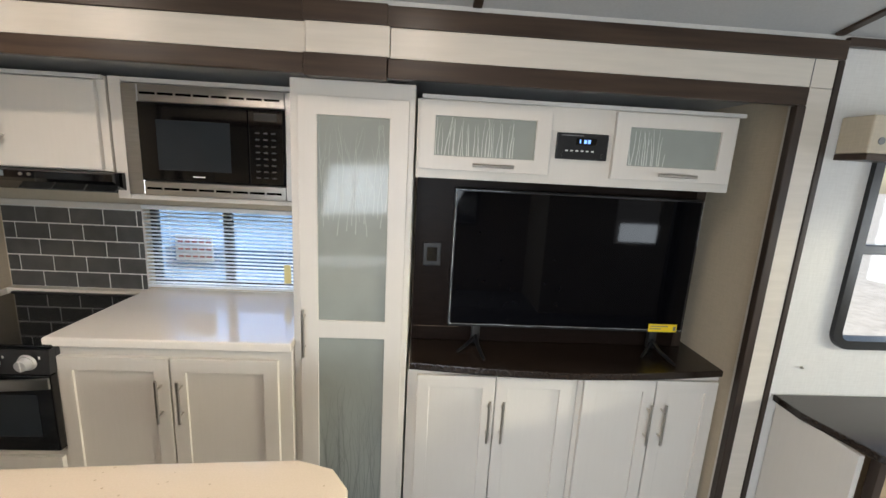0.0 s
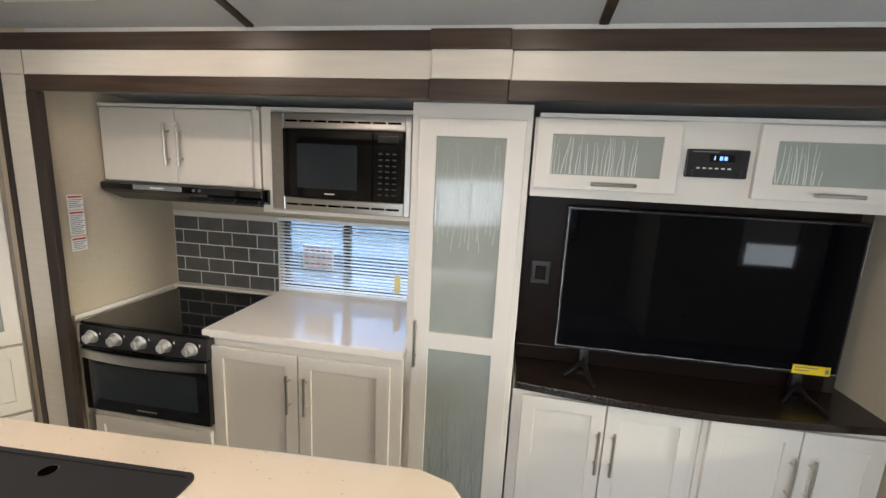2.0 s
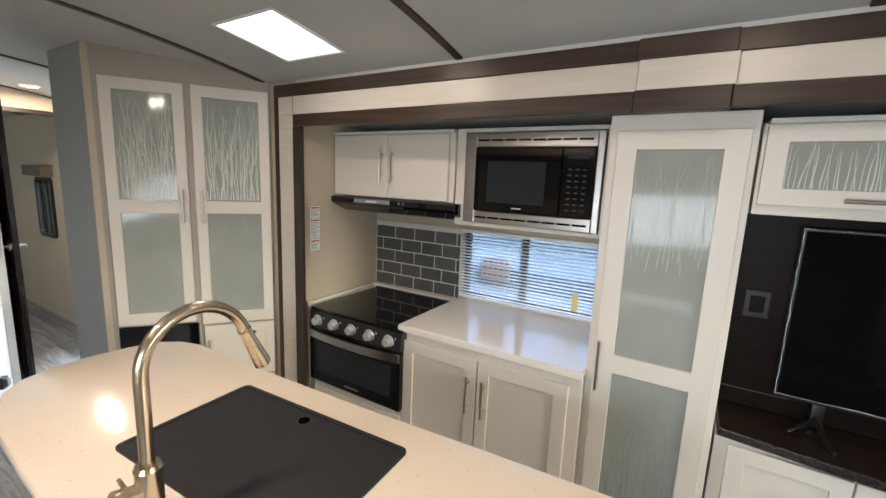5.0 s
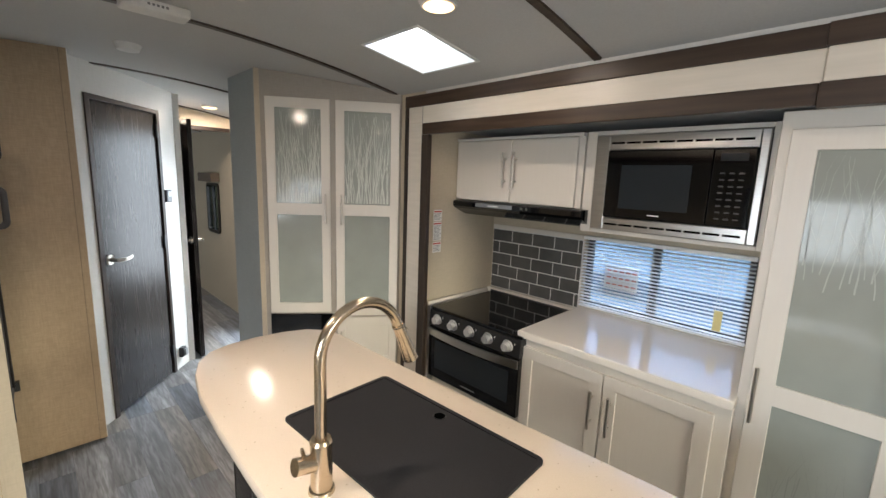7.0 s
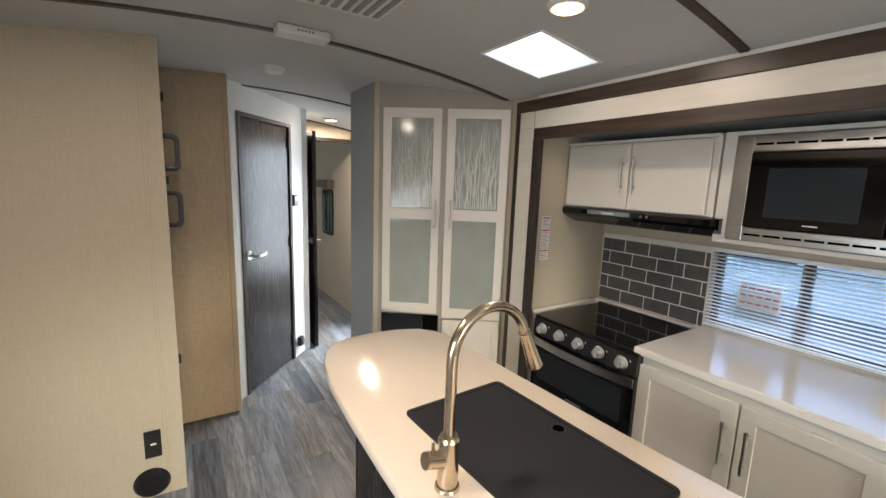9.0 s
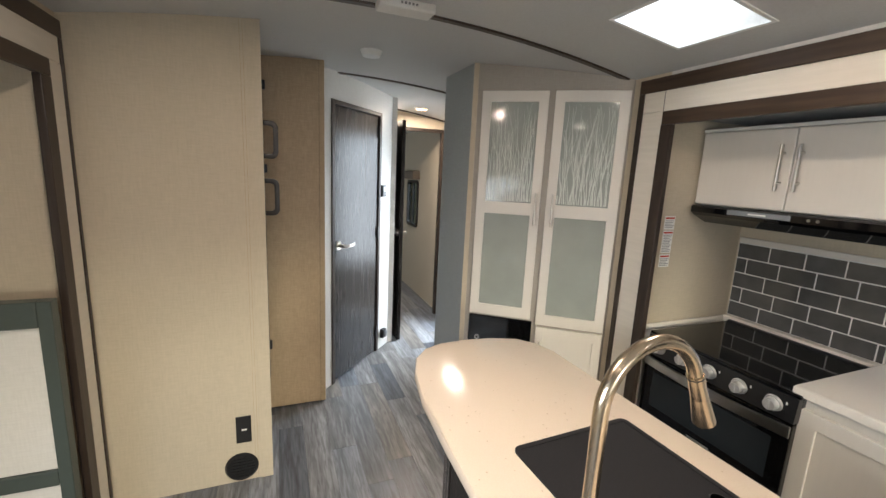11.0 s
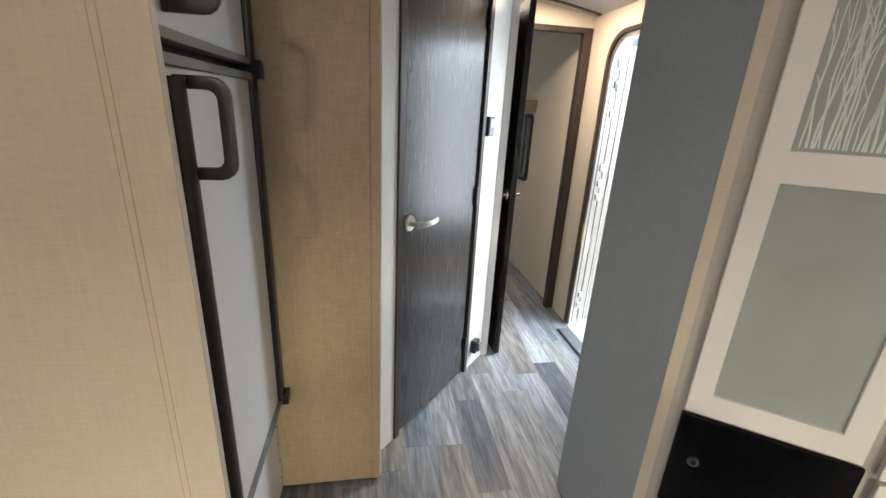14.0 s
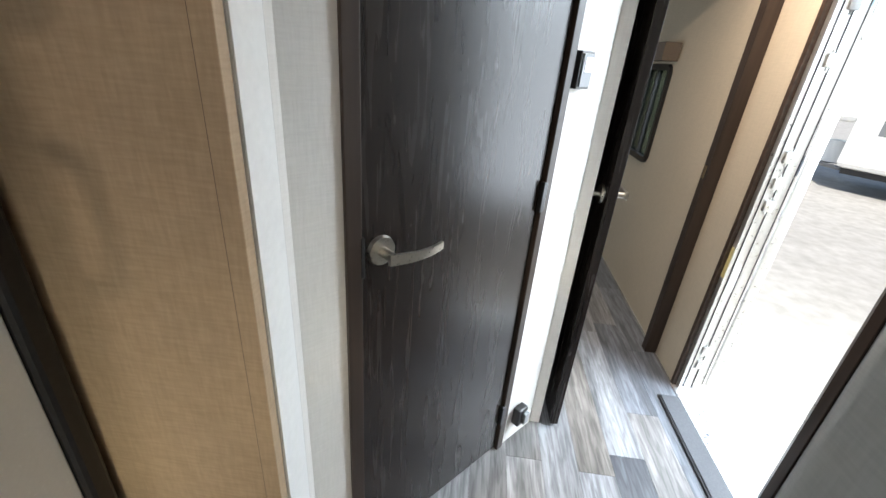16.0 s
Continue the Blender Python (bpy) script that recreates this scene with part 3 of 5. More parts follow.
# ---- cabinet parts, in the cabinet's own frame: x to the right, z up, the front at y = yf and the room at smaller y ----
def bar_handle(parent, x, z0, z1, yf, across=False, label="brushed nickel bar handle"):
    bm = bmesh.new()
    o = yf - 0.030
    if across:
        rod(bm, (z0, o, x), (z1, o, x), 0.006)
        for q in (z0 + (z1 - z0) * 0.18, z1 - (z1 - z0) * 0.18):
            rod(bm, (q, yf + 0.001, x), (q, o, x), 0.0045, seg=10)
    else:
        rod(bm, (x, o, z0), (x, o, z1), 0.006)
        for q in (z0 + (z1 - z0) * 0.18, z1 - (z1 - z0) * 0.18):
            rod(bm, (x, yf + 0.001, q), (x, o, q), 0.0045, seg=10)
    return part("handle", bm, M["steel"], parent, label, smooth=True)


def frame_door(parent, x0, x1, z0, z1, yf, stile=0.05, rail=0.05, mids=(), t=0.019, fill="panel", name="door", mat="cab", label="", top=None):
    """A framed door; mids: (low, high) of rails between; fill: panel or glass. Gives the door and the openings."""
    top = rail if top is None else top
    cuts = [z0 + rail] + [v for m in mids for v in m] + [z1 - top]
    xs, zs = [x0, x0 + stile, x1 - stile, x1], [z0] + cuts + [z1]
    holes = {(1, k) for k in range(1, len(zs) - 1, 2)}
    cells = [(i, k) for i in range(3) for k in range(len(zs) - 1) if (i, k) not in holes]
    bm = bmesh.new()
    vf = {(i, k, s): bm.verts.new((x, yf - t if s else yf, z)) for i, x in enumerate(xs) for k, z in enumerate(zs) for s in (0, 1)}
    for i, k in cells:
        for s in (0, 1):
            q = [vf[i, k, s], vf[i + 1, k, s], vf[i + 1, k + 1, s], vf[i, k + 1, s]]
            bm.faces.new(q if s else q[::-1])
        for di, dk, a, b in ((-1, 0, (i, k), (i, k + 1)), (1, 0, (i + 1, k), (i + 1, k + 1)), (0, -1, (i, k), (i + 1, k)), (0, 1, (i, k + 1), (i + 1, k + 1))):
            if (i + di, k + dk) not in cells:
                bm.faces.new((vf[a[0], a[1], 0], vf[b[0], b[1], 0], vf[b[0], b[1], 1], vf[a[0], a[1], 1]))
    bmesh.ops.recalc_face_normals(bm, faces=bm.faces)
    sharp = [e for e in bm.edges if len(e.link_faces) == 2 and e.calc_face_angle() > 1]
    bmesh.ops.bevel(bm, geom=sharp, offset=0.002, segments=2, affect="EDGES", profile=0.5)
    d = part(name, bm, M[mat], parent, label)
    opens = list(zip(cuts[::2], cuts[1::2]))
    for a, b in opens:
        if fill == "panel":
            pbox("panel", (x0 + stile - 0.003, yf - t + 0.008, a - 0.003), (x1 - stile + 0.003, yf - 0.003, b + 0.003), M[mat], d, "", 0.001)
        else:
            pbox("glass", (x0 + stile - 0.003, yf - t + 0.008, a - 0.003), (x1 - stile + 0.003, yf - 0.006, b + 0.003), M["frost"], d, "frosted grey-green glass", 0)
    return d, opens


def twigs(parent, x0, x1, z0, z1, y, count, reach, seed, mat="etch", fall=False, width=0.0028):
    """Etched branches that climb the pane from its foot, or hang about its head."""
    r = random.Random(seed)
    bm = bmesh.new()

    def branch(x, z, ang, length, w, depth):
        steps = max(3, int(length / 0.022))
        px, pz = x, z
        last = None
        for i in range(steps + 1):
            ww = w * (1 - 0.75 * i / steps)
            ca, sa = math.cos(ang), math.sin(ang)
            if not (x0 < px < x1 and z0 < pz < z1):
                return
            v = (bm.verts.new((px - ca * ww, y, pz + sa * ww)), bm.verts.new((px + ca * ww, y, pz - sa * ww)))
            if last:
                bm.faces.new((last[0], last[1], v[1], v[0]))
            last = v
            if depth < 2 and i > 2 and r.random() < 0.17:
                branch(px, pz, ang + r.choice((-1, 1)) * r.uniform(0.3, 0.5), length * r.uniform(0.2, 0.45), ww * 0.75, depth + 1)
            ang += r.uniform(-0.10, 0.10) - ang * 0.16
            px += math.sin(ang) * length / steps
            pz += math.cos(ang) * length / steps

    h = z1 - z0
    for i in range(count):
        x = x0 + (x1 - x0) * (i + r.uniform(0.1, 0.9)) / count
        base = z0 + 0.004 if not fall else z0 + h * (1 - reach) * r.uniform(0.85, 1.15)
        branch(x, base, r.uniform(-0.05, 0.05), h * reach * r.uniform(0.6, 1.0), width * r.uniform(0.5, 1.0), 0)
    return part("twig_pattern", bm, M[mat], parent, "etched bare twigs on the glass", "stuff")


def carcass(parent, x0, x1, z0, z1, yf, yb, stiles=(), rails=(), mat="cab"):
    """The box behind the doors, with its face."""
    return pbox("body", (x0, yf, z0), (x1, yb, z1), M[mat], parent, "", 0.002)


# ---- kitchen: base unit, worktop, tower, wall units ----
bc = thing("base_cabinet", (-1.70, 1.885, 0.014), "white two-door base cabinet under a cream worktop", "cabinet")
pbox("body", (-0.425, 0.0, 0.08), (0.433, 0.58, 0.832), M["cab"], bc, "", 0.002)
pbox("toe_kick", (-0.425, 0.06, -0.014), (0.433, 0.075, 0.079), M["darkv"], bc, "dark brown toe kick")
for x0, x1, hx in ((-0.408, -0.012, -0.045), (-0.006, 0.385, 0.032)):
    d, _ = frame_door(bc, x0, x1, 0.13, 0.792, -0.001, 0.055, 0.055, label="white shaker door")
    bar_handle(d, hx, 0.545, 0.715, -0.02)
wt = thing("worktop", (-1.70, 2.16, 0.847), "glossy cream solid-surface worktop on the base cabinet", "worktop")
pbox("slab", (-0.435, -0.305, 0.0), (0.437, 0.305, 0.036), M["quartzw"], wt, "", 0.006)
pbox("front_edge", (-0.4345, -0.3065, 0.004), (0.4365, -0.3052, 0.032), M["quartzw"], wt, "cream edge band", 0.0005)
ws = thing("worktop_strip", (-2.45, 2.44, 0.835), "narrow cream ledge behind the range", "worktop")
pbox("slab", (-0.335, -0.02, 0.0), (0.31, 0.028, 0.036), M["quartzw"], ws, "", 0.004)
pbox("slab", (-0.335, -0.58, 0.0), (-0.325, -0.02, 0.034), M["quartzw"], ws, "", 0.002)
pbox("leg", (-0.335, -0.575, -0.835), (-0.325, 0.0, -0.001), M["cab"], ws, "pale side filler", 0.001)

tw = thing("tall_pantry_cabinet", (-1.052, 1.915, 0.006), "tall white pantry cabinet with frosted twig glass in its one door", "cabinet")
pbox("body", (-0.215, 0.0, -0.006), (0.215, 0.555, 1.818), M["cab"], tw, "", 0.003)
d, op = frame_door(tw, -0.185, 0.195, 0.10, 1.762, -0.001, 0.066, 0.062, mids=((0.888, 0.958),), fill="glass", label="white door with two frosted panes")
bar_handle(d, -0.168, 0.82, 1.01, -0.02, label="long brushed nickel bar handle")
twigs(d, -0.117, 0.127, 0.165, 0.885, -0.0125, 20, 0.72, 3, "etchdark", width=0.0026)
twigs(d, -0.117, 0.127, 0.96, 1.698, -0.0125, 16, 0.5, 5, "etchfaint", True, width=0.0022)

uc = thing("wall_cabinet", (-2.402, 2.095, 1.465), "white two-door wall cabinet above the range hood", "cabinet")
pbox("body", (-0.39, 0.0, 0.0), (0.405, 0.37, 0.352), M["cab"], uc, "", 0.002)
for x0, x1, hx in ((-0.385, 0.002, -0.028), (0.006, 0.378, 0.038)):
    d = pbox("door", (x0, -0.02, 0.006), (x1, -0.001, 0.333), M["cab"], uc, "plain white door", 0.003)
    bar_handle(d, hx, 0.085, 0.268, -0.021)
pbox("top_rail", (-0.39, -0.022, 0.337), (0.405, -0.001, 0.352), M["wallwhite"], uc, "pale top rail", 0.002)

hd = thing("range_hood", (-2.382, 2.14, 1.38), "slim glossy black range hood under the wall cabinet", "range hood")
bm = bmesh.new()
prof = [(0.325, 0.0), (0.0, 0.0), (-0.09, 0.038), (-0.11, 0.052), (-0.11, 0.078), (-0.10, 0.084), (0.325, 0.084)]
va = [bm.verts.new((-0.385, y, z)) for y, z in prof]
vb = [bm.verts.new((0.425, y, z)) for y, z in prof]
for i in range(len(prof)):
    j = (i + 1) % len(prof)
    bm.faces.new((va[i], va[j], vb[j], vb[i]))
bm.faces.new(va[::-1]), bm.faces.new(vb)
bmesh.ops.recalc_face_normals(bm, faces=bm.faces)
part("housing", bm, M["gloss"], hd)
pbox("badge_panel", (-0.21, -0.112, 0.056), (0.04, -0.1103, 0.077), M["rvgrey"], hd, "dark grey badge panel", 0)
pbox("badge", (-0.12, -0.1128, 0.063), (-0.05, -0.1121, 0.069), M["paper"], hd, "small pale badge", 0)
for x in (0.10, 0.13):
    part("button", rod(bmesh.new(), (x, -0.114, 0.066), (x, -0.110, 0.066), 0.006, seg=12), M["stainless"], hd, "small round button", smooth=True)

mc = thing("microwave_cabinet", (-1.625, 2.10, 1.365), "white cabinet frame around the microwave", "cabinet")
for lo, hi in (((-0.365, 0.0, 0.0), (-0.318, 0.368, 0.455)), ((0.318, 0.0, 0.0), (0.355, 0.368, 0.455)), ((-0.318, 0.0, 0.0), (0.318, 0.368, 0.018)), ((-0.318, 0.0, 0.437), (0.318, 0.368, 0.455))):
    pbox("side", lo, hi, M["cab"], mc, "", 0.002)
mw = thing("microwave", (-1.622, 2.08, 1.385), "built-in microwave with a black glass door in a stainless steel frame", "microwave")
for lo, hi in (((-0.312, 0.0, 0.0), (-0.252, 0.02, 0.412)), ((0.285, 0.0, 0.0), (0.312, 0.02, 0.412)), ((-0.252, 0.0, 0.0), (0.285, 0.02, 0.056)), ((-0.252, 0.0, 0.348), (0.285, 0.02, 0.412))):
    pbox("frame", lo, hi, M["stainless"], mw, "brushed stainless steel frame", 0.003)
pbox("oven_body", (-0.30, 0.021, 0.003), (0.30, 0.36, 0.41), M["black"], mw, "black casing")
for z in (0.026, 0.378):
    for i in range(8):
        # the slot's inner shade as a black strip laid on the steel
        pbox("vent_slot", (-0.245 + i * 0.065, -0.0006, z - 0.004), (-0.188 + i * 0.065, -0.0001, z + 0.005), M["void"], mw, "black strip for the shade inside a vent slot", 0)
d = pbox("door", (-0.250, -0.014, 0.058), (0.150, 0.018, 0.346), M["gloss"], mw, "black glass door", 0.004)
pbox("window", (-0.185, -0.0150, 0.10), (0.085, -0.0142, 0.285), M["rvglass"], d, "dark mesh window", 0)
pbox("badge", (-0.06, -0.0152, 0.076), (-0.015, -0.0146, 0.081), M["paper"], d, "small pale badge", 0)
d = pbox("control_panel", (0.152, -0.014, 0.058), (0.283, 0.018, 0.346), M["gloss"], mw, "black control panel", 0.004)
pbox("display", (0.175, -0.0150, 0.30), (0.26, -0.0142, 0.328), M["rvglass"], d, "dark display", 0)
for i in range(8):
    for j in range(3):
        pbox("key", (0.178 + j * 0.030, -0.0149, 0.085 + i * 0.024), (0.194 + j * 0.030, -0.0143, 0.090 + i * 0.024), M["dim"], d, "small grey key", 0)

# range
rg = thing("range", (-2.418, 1.845, 0.004), "black gas range with a glass lid and five silver knobs", "range")
pbox("body", (-0.315, 0.02, 0.43), (0.315, 0.56, 0.835), M["black"], rg, "black steel body", 0.003)
pbox("lid", (-0.318, 0.0, 0.838), (0.318, 0.545, 0.852), M["gloss"], rg, "black glass lid", 0.004)
pbox("lid_rail", (-0.318, 0.546, 0.838), (0.318, 0.565, 0.858), M["black"], rg, "black hinge rail", 0.003)
bm = bmesh.new()
prof = [(0.02, 0.745), (-0.012, 0.745), (-0.004, 0.836), (0.02, 0.836)]
va = [bm.verts.new((-0.315, y, z)) for y, z in prof]
vb = [bm.verts.new((0.315, y, z)) for y, z in prof]
for i in range(4):
    bm.faces.new((va[i], va[(i + 1) % 4], vb[(i + 1) % 4], vb[i]))
bm.faces.new(va[::-1]), bm.faces.new(vb)
bmesh.ops.recalc_face_normals(bm, faces=bm.faces)
pn = part("control_panel", bm, M["black"], rg, "black control panel")
for i in range(5):
    x = -0.245 + i * 0.1225
    bm = rod(bmesh.new(), (x, -0.012, 0.792), (x, -0.020, 0.791), 0.031, 0.029, 28)
    rod(bm, (x, -0.018, 0.791), (x, -0.043, 0.789), 0.023, 0.020, 28)
    box(bm, (x - 0.003, -0.046, 0.770), (x + 0.003, -0.030, 0.808), 0.001)
    part("knob", bm, M["knob"], rg, "round silver knob", smooth=True)
    pbox("mark", (x + 0.036, -0.0105, 0.803), (x + 0.041, -0.0085, 0.813), M["paper"], rg, "tiny white mark", 0)
d = pbox("oven_door", (-0.315, -0.012, 0.435), (0.315, 0.018, 0.740), M["gloss"], rg, "black glass oven door", 0.005)
pbox("window", (-0.26, -0.0132, 0.495), (0.26, -0.0122, 0.665), M["rvglass"], d, "dark oven window", 0)
pbox("badge", (-0.05, -0.0135, 0.460), (0.05, -0.0123, 0.467), M["print"], d, "small grey badge", 0)
bm = bmesh.new()
n = 14
rows = []
for i in range(n + 1):
    u = i / n * 2 - 1
    x, o = u * 0.312, -0.022 - 0.026 * (1 - u * u)
    rows.append([bm.verts.new(p) for p in ((x, o, 0.693), (x, o, 0.732), (x, o + 0.008, 0.734), (x, o + 0.008, 0.691))])
for a, b in zip(rows, rows[1:]):
    for k in range(4):
        bm.faces.new((a[k], b[k], b[(k + 1) % 4], a[(k + 1) % 4]))
bm.faces.new(rows[0]), bm.faces.new(rows[-1][::-1])
for sx in (-0.30, 0.285):
    box(bm, (sx, -0.022, 0.70), (sx + 0.015, -0.011, 0.726))
bmesh.ops.recalc_face_normals(bm, faces=bm.faces)
part("handle", bm, M["stainless"], d, "wide bowed stainless steel handle")
rd = thing("drawer_unit", (-2.418, 1.87, 0.0), "low white drawer cabinet under the range", "cabinet")
pbox("body", (-0.318, 0.0, 0.06), (0.322, 0.55, 0.425), M["cab"], rd, "", 0.002)
frame_door(rd, -0.30, 0.30, 0.11, 0.40, -0.001, 0.045, 0.045, name="drawer_front", label="white shaker drawer front")

# stickers on the side wall by the range
st = thing("warning_label", (-2.788, 1.925, 1.28), "white paper warning label with red headings on the wall", "label", rz=90)
for i, (z0, z1) in enumerate(((0.06, 0.125), (-0.055, 0.055), (-0.125, -0.062))):
    pbox("sheet", (-0.034, -0.0016, z0), (0.034, -0.0006, z1), M["paper"], st, "white paper sheet", 0)
    pbox("heading", (-0.030, -0.0024, z1 - 0.014), (0.030, -0.0018, z1 - 0.006), M["red"], st, "red heading bar", 0)
    k = 0
    while z1 - 0.022 - k * 0.008 > z0 + 0.006:
        pbox("text_line", (-0.029, -0.0022, z1 - 0.024 - k * 0.008), (0.029 - (k % 3) * 0.007, -0.0018, z1 - 0.021 - k * 0.008), M["print"], st, "thin grey line of print", 0)
        k += 1

# ---- tiles behind the range ----
bs = part("backsplash", box(bmesh.new(), (-2.788, 2.463, 0.870), (-2.143, 2.4695, 1.270)), M["grout"], None, "pale grout behind the range", "structure")
part("trim", bev((-2.143, 2.458, 0.866), (-2.138, 2.4695, 1.298)), M["cab"], None, "pale upright strip beside the tiles", "structure")
part("trim", bev((-2.788, 2.457, 1.270), (-2.143, 2.4695, 1.298)), M["cab"], None, "pale ledge above the tiles", "structure")
TW, TH, TG = 0.1485, 0.0735, 0.006
for r in range(5):
    z = 0.873 + r * (TH + TG)
    x = -2.785 - (0.0 if r % 2 == 0 else 0.100)
    while x < -2.15:
        a, b = max(x, -2.785), min(x + TW, -2.146)
        if b - a > 0.012:
            pbox("tile", (a, 2.4600, z), (b, 2.4635, z + TH), M["tile"], bs, "", 0.0012)
        x += TW + TG

# ---- kitchen window and blind ----
kw = thing("kitchen_window", (-1.732, 2.49, 1.097), "small dark-framed sliding window behind the worktop", "window")
bm = bmesh.new()
for lo, hi in (((-0.393, 0.0, -0.205), (0.393, 0.03, -0.175)), ((-0.393, 0.0, 0.175), (0.393, 0.03, 0.20)), ((-0.393, 0.0, -0.175), (-0.363, 0.03, 0.175)), ((0.363, 0.0, -0.175), (0.393, 0.03, 0.175)), ((-0.045, 0.0, -0.175), (-0.005, 0.03, 0.175))):
    box(bm, lo, hi, 0.003)
part("frame", bm, M["black"], kw, "black metal frame")
for x0, x1 in ((-0.363, -0.045), (-0.005, 0.363)):
    g = pbox("pane", (x0, 0.012, -0.175), (x1, 0.016, 0.175), M["blueglass"], kw, "clear glass pane", 0)
    g.visible_shadow = False
st_ = pbox("sticker", (-0.285, 0.005, -0.075), (-0.105, 0.011, 0.055), M["paper"], kw, "white and red paper sticker on the pane", 0)
for k in range(3):
    for j in range(5):
        pbox("letter_bar", (-0.272 + j * 0.034, 0.0036, -0.06 + k * 0.038), (-0.248 + j * 0.034, 0.0046, -0.040 + k * 0.038), M["redfade"], kw, "faded red letter bar", 0)
vb_ = thing("venetian_blind", (-1.732, 2.445, 0.892), "white lowered venetian blind with thin slats", "blind")
pbox("head_rail", (-0.395, -0.012, 0.388), (0.395, 0.014, 0.408), M["slat"], vb_, "white head rail")
pbox("bottom_rail", (-0.395, -0.012, 0.004), (0.395, 0.012, 0.016), M["slat"], vb_, "white bottom rail")
for i in range(20):
    z = 0.028 + i * 0.0182
    bm = bmesh.new()
    rows = [[bm.verts.new((x, yy, z + zz)) for x in (-0.393, 0.393)] for yy, zz in ((-0.0105, -0.0022), (-0.004, 0.0002), (0.004, 0.0012), (0.0105, 0.0014))]
    for a, b in zip(rows, rows[1:]):
        bm.faces.new((a[0], a[1], b[1], b[0]))
    low = [[bm.verts.new(v.co - Vector((0, 0, 0.0008))) for v in r_] for r_ in rows]
    for a, b in zip(low, low[1:]):
        bm.faces.new((a[0], b[0], b[1], a[1]))
    bm.faces.new((rows[0][0], low[0][0], low[0][1], rows[0][1])), bm.faces.new((rows[-1][1], low[-1][1], low[-1][0], rows[-1][0]))
    part("slat", bm, M["slat"], vb_)
for x in (-0.27, -0.02, 0.27):
    part("cord", rod(bmesh.new(), (x, -0.013, 0.01), (x, -0.013, 0.39), 0.0009, seg=6), M["paper"], vb_, "thin white ladder cord")
part("pull_cord", rod(bmesh.new(), (0.285, -0.02, 0.14), (0.285, -0.018, 0.39), 0.001, seg=6), M["paper"], vb_, "thin pull cord")
pbox("tag", (0.268, -0.024, 0.05), (0.302, -0.022, 0.145), M["tag"], vb_, "pale yellow paper tag", 0)

# ---- entertainment wall ----
ec = []
for xa, xb, doors in ((-0.815, -0.135, ((-0.79, -0.478, -0.500), (-0.472, -0.163, -0.444))), (-0.133, 0.462, ((-0.113, 0.185, 0.163), (0.191, 0.450, 0.224)))):
    cx = (xa + xb) / 2
    c = thing("base_cabinet", (cx, 1.925, 0.016), "white two-door cabinet under the dark television counter", "cabinet", group="television base cabinets")
    pbox("body", (max(xa - 0.014, -0.829 if xa < -0.5 else xa) - cx, 0.0, 0.08), (xb - cx, 0.54, 0.742), M["cab"], c, "", 0.002)
    pbox("toe_kick", (xa - cx, 0.05, -0.016), (xb - cx, 0.065, 0.079), M["darkv"], c, "dark brown toe kick")
    for x0, x1, hx in doors:
        d, _ = frame_door(c, x0 - cx, x1 - cx, 0.11, 0.728, -0.001, 0.05, 0.05, label="white shaker door")
        bar_handle(d, hx - cx, 0.455, 0.635, -0.02)
et = thing("television_counter", (-0.175, 1.9, 0.760), "dark brown counter with a gently bowed front edge", "worktop")
pts = [(0.645, 0.565), (-0.648, 0.565)] + [(-0.648 + 1.293 * i / 16, 0.02 - 0.055 * math.sin(math.pi * i / 16)) for i in range(17)]
part("slab", prism(bmesh.new(), pts, 0.0, 0.030, 0.004), M["darktop"], et)
bp_ = thing("back_panel", (-0.175, 2.15, 0.791), "dark brown laminate back panel behind the television", "wall panel")
pbox("panel", (-0.648, 0.0, 0.0), (0.560, 0.02, 0.752), M["back"], bp_, "", 0.001)
pbox("side_strip", (0.561, 0.0, 0.0), (0.600, 0.02, 0.752), M["darkv"], bp_, "dark edge strip", 0.001)
pbox("joint_line", (-0.646, -0.0008, 0.062), (-0.44, -0.0002, 0.0645), M["darktrimlight"], bp_, "thin pale joint", 0)
so = thing("wall_socket", (-0.748, 2.149, 1.183), "black wall socket on the dark panel", "socket")
pbox("plate", (-0.038, -0.006, -0.05), (0.038, -0.0005, 0.05), M["black"], so, "", 0.003)
pbox("insert", (-0.022, -0.009, -0.03), (0.022, -0.0065, 0.03), M["gloss"], so, "glossy black insert", 0.002)
tv = thing("television", (-0.142, 2.09, 1.173), "large black flat television in clear film on the dark counter", "television")
pbox("casing", (-0.525, 0.004, -0.295), (0.525, 0.045, 0.298), M["black"], tv, "black casing", 0.004)
pbox("screen", (-0.515, 0.0, -0.278), (0.515, 0.0036, 0.288), M["screen"], tv, "glossy black screen", 0)
pbox("bracket", (-0.2, 0.046, -0.15), (0.2, 0.0595, 0.15), M["black"], tv, "black wall bracket")
# glints along the film's edges, drawn as pale crinkled threads
bm = bmesh.new()
r = random.Random(11)
for a, b in (((-0.522, -0.002, -0.281), (0.522, -0.002, -0.281)), ((-0.522, -0.002, -0.281), (-0.522, -0.002, 0.294)), ((0.522, -0.002, 0.10), (0.522, -0.002, 0.294)), ((-0.522, -0.002, 0.294), (-0.30, -0.002, 0.294))):
    pts_ = [Vector(a).lerp(Vector(b), k / 24) + Vector((r.uniform(-0.0015, 0.0015), r.uniform(-0.001, 0.001), r.uniform(-0.0015, 0.0015))) for k in range(25)]
    tube(bm, pts_, [r.uniform(0.0005, 0.0016) for _ in pts_], 6)
part("film_edge_glint", bm, M["film"], tv, "crinkled clear film edge, its glints drawn as pale threads", smooth=True)
sk = thing("energy_label", (-0.14 + 0.43, 2.085, 0.903), "yellow paper energy label stuck on the television", "label")
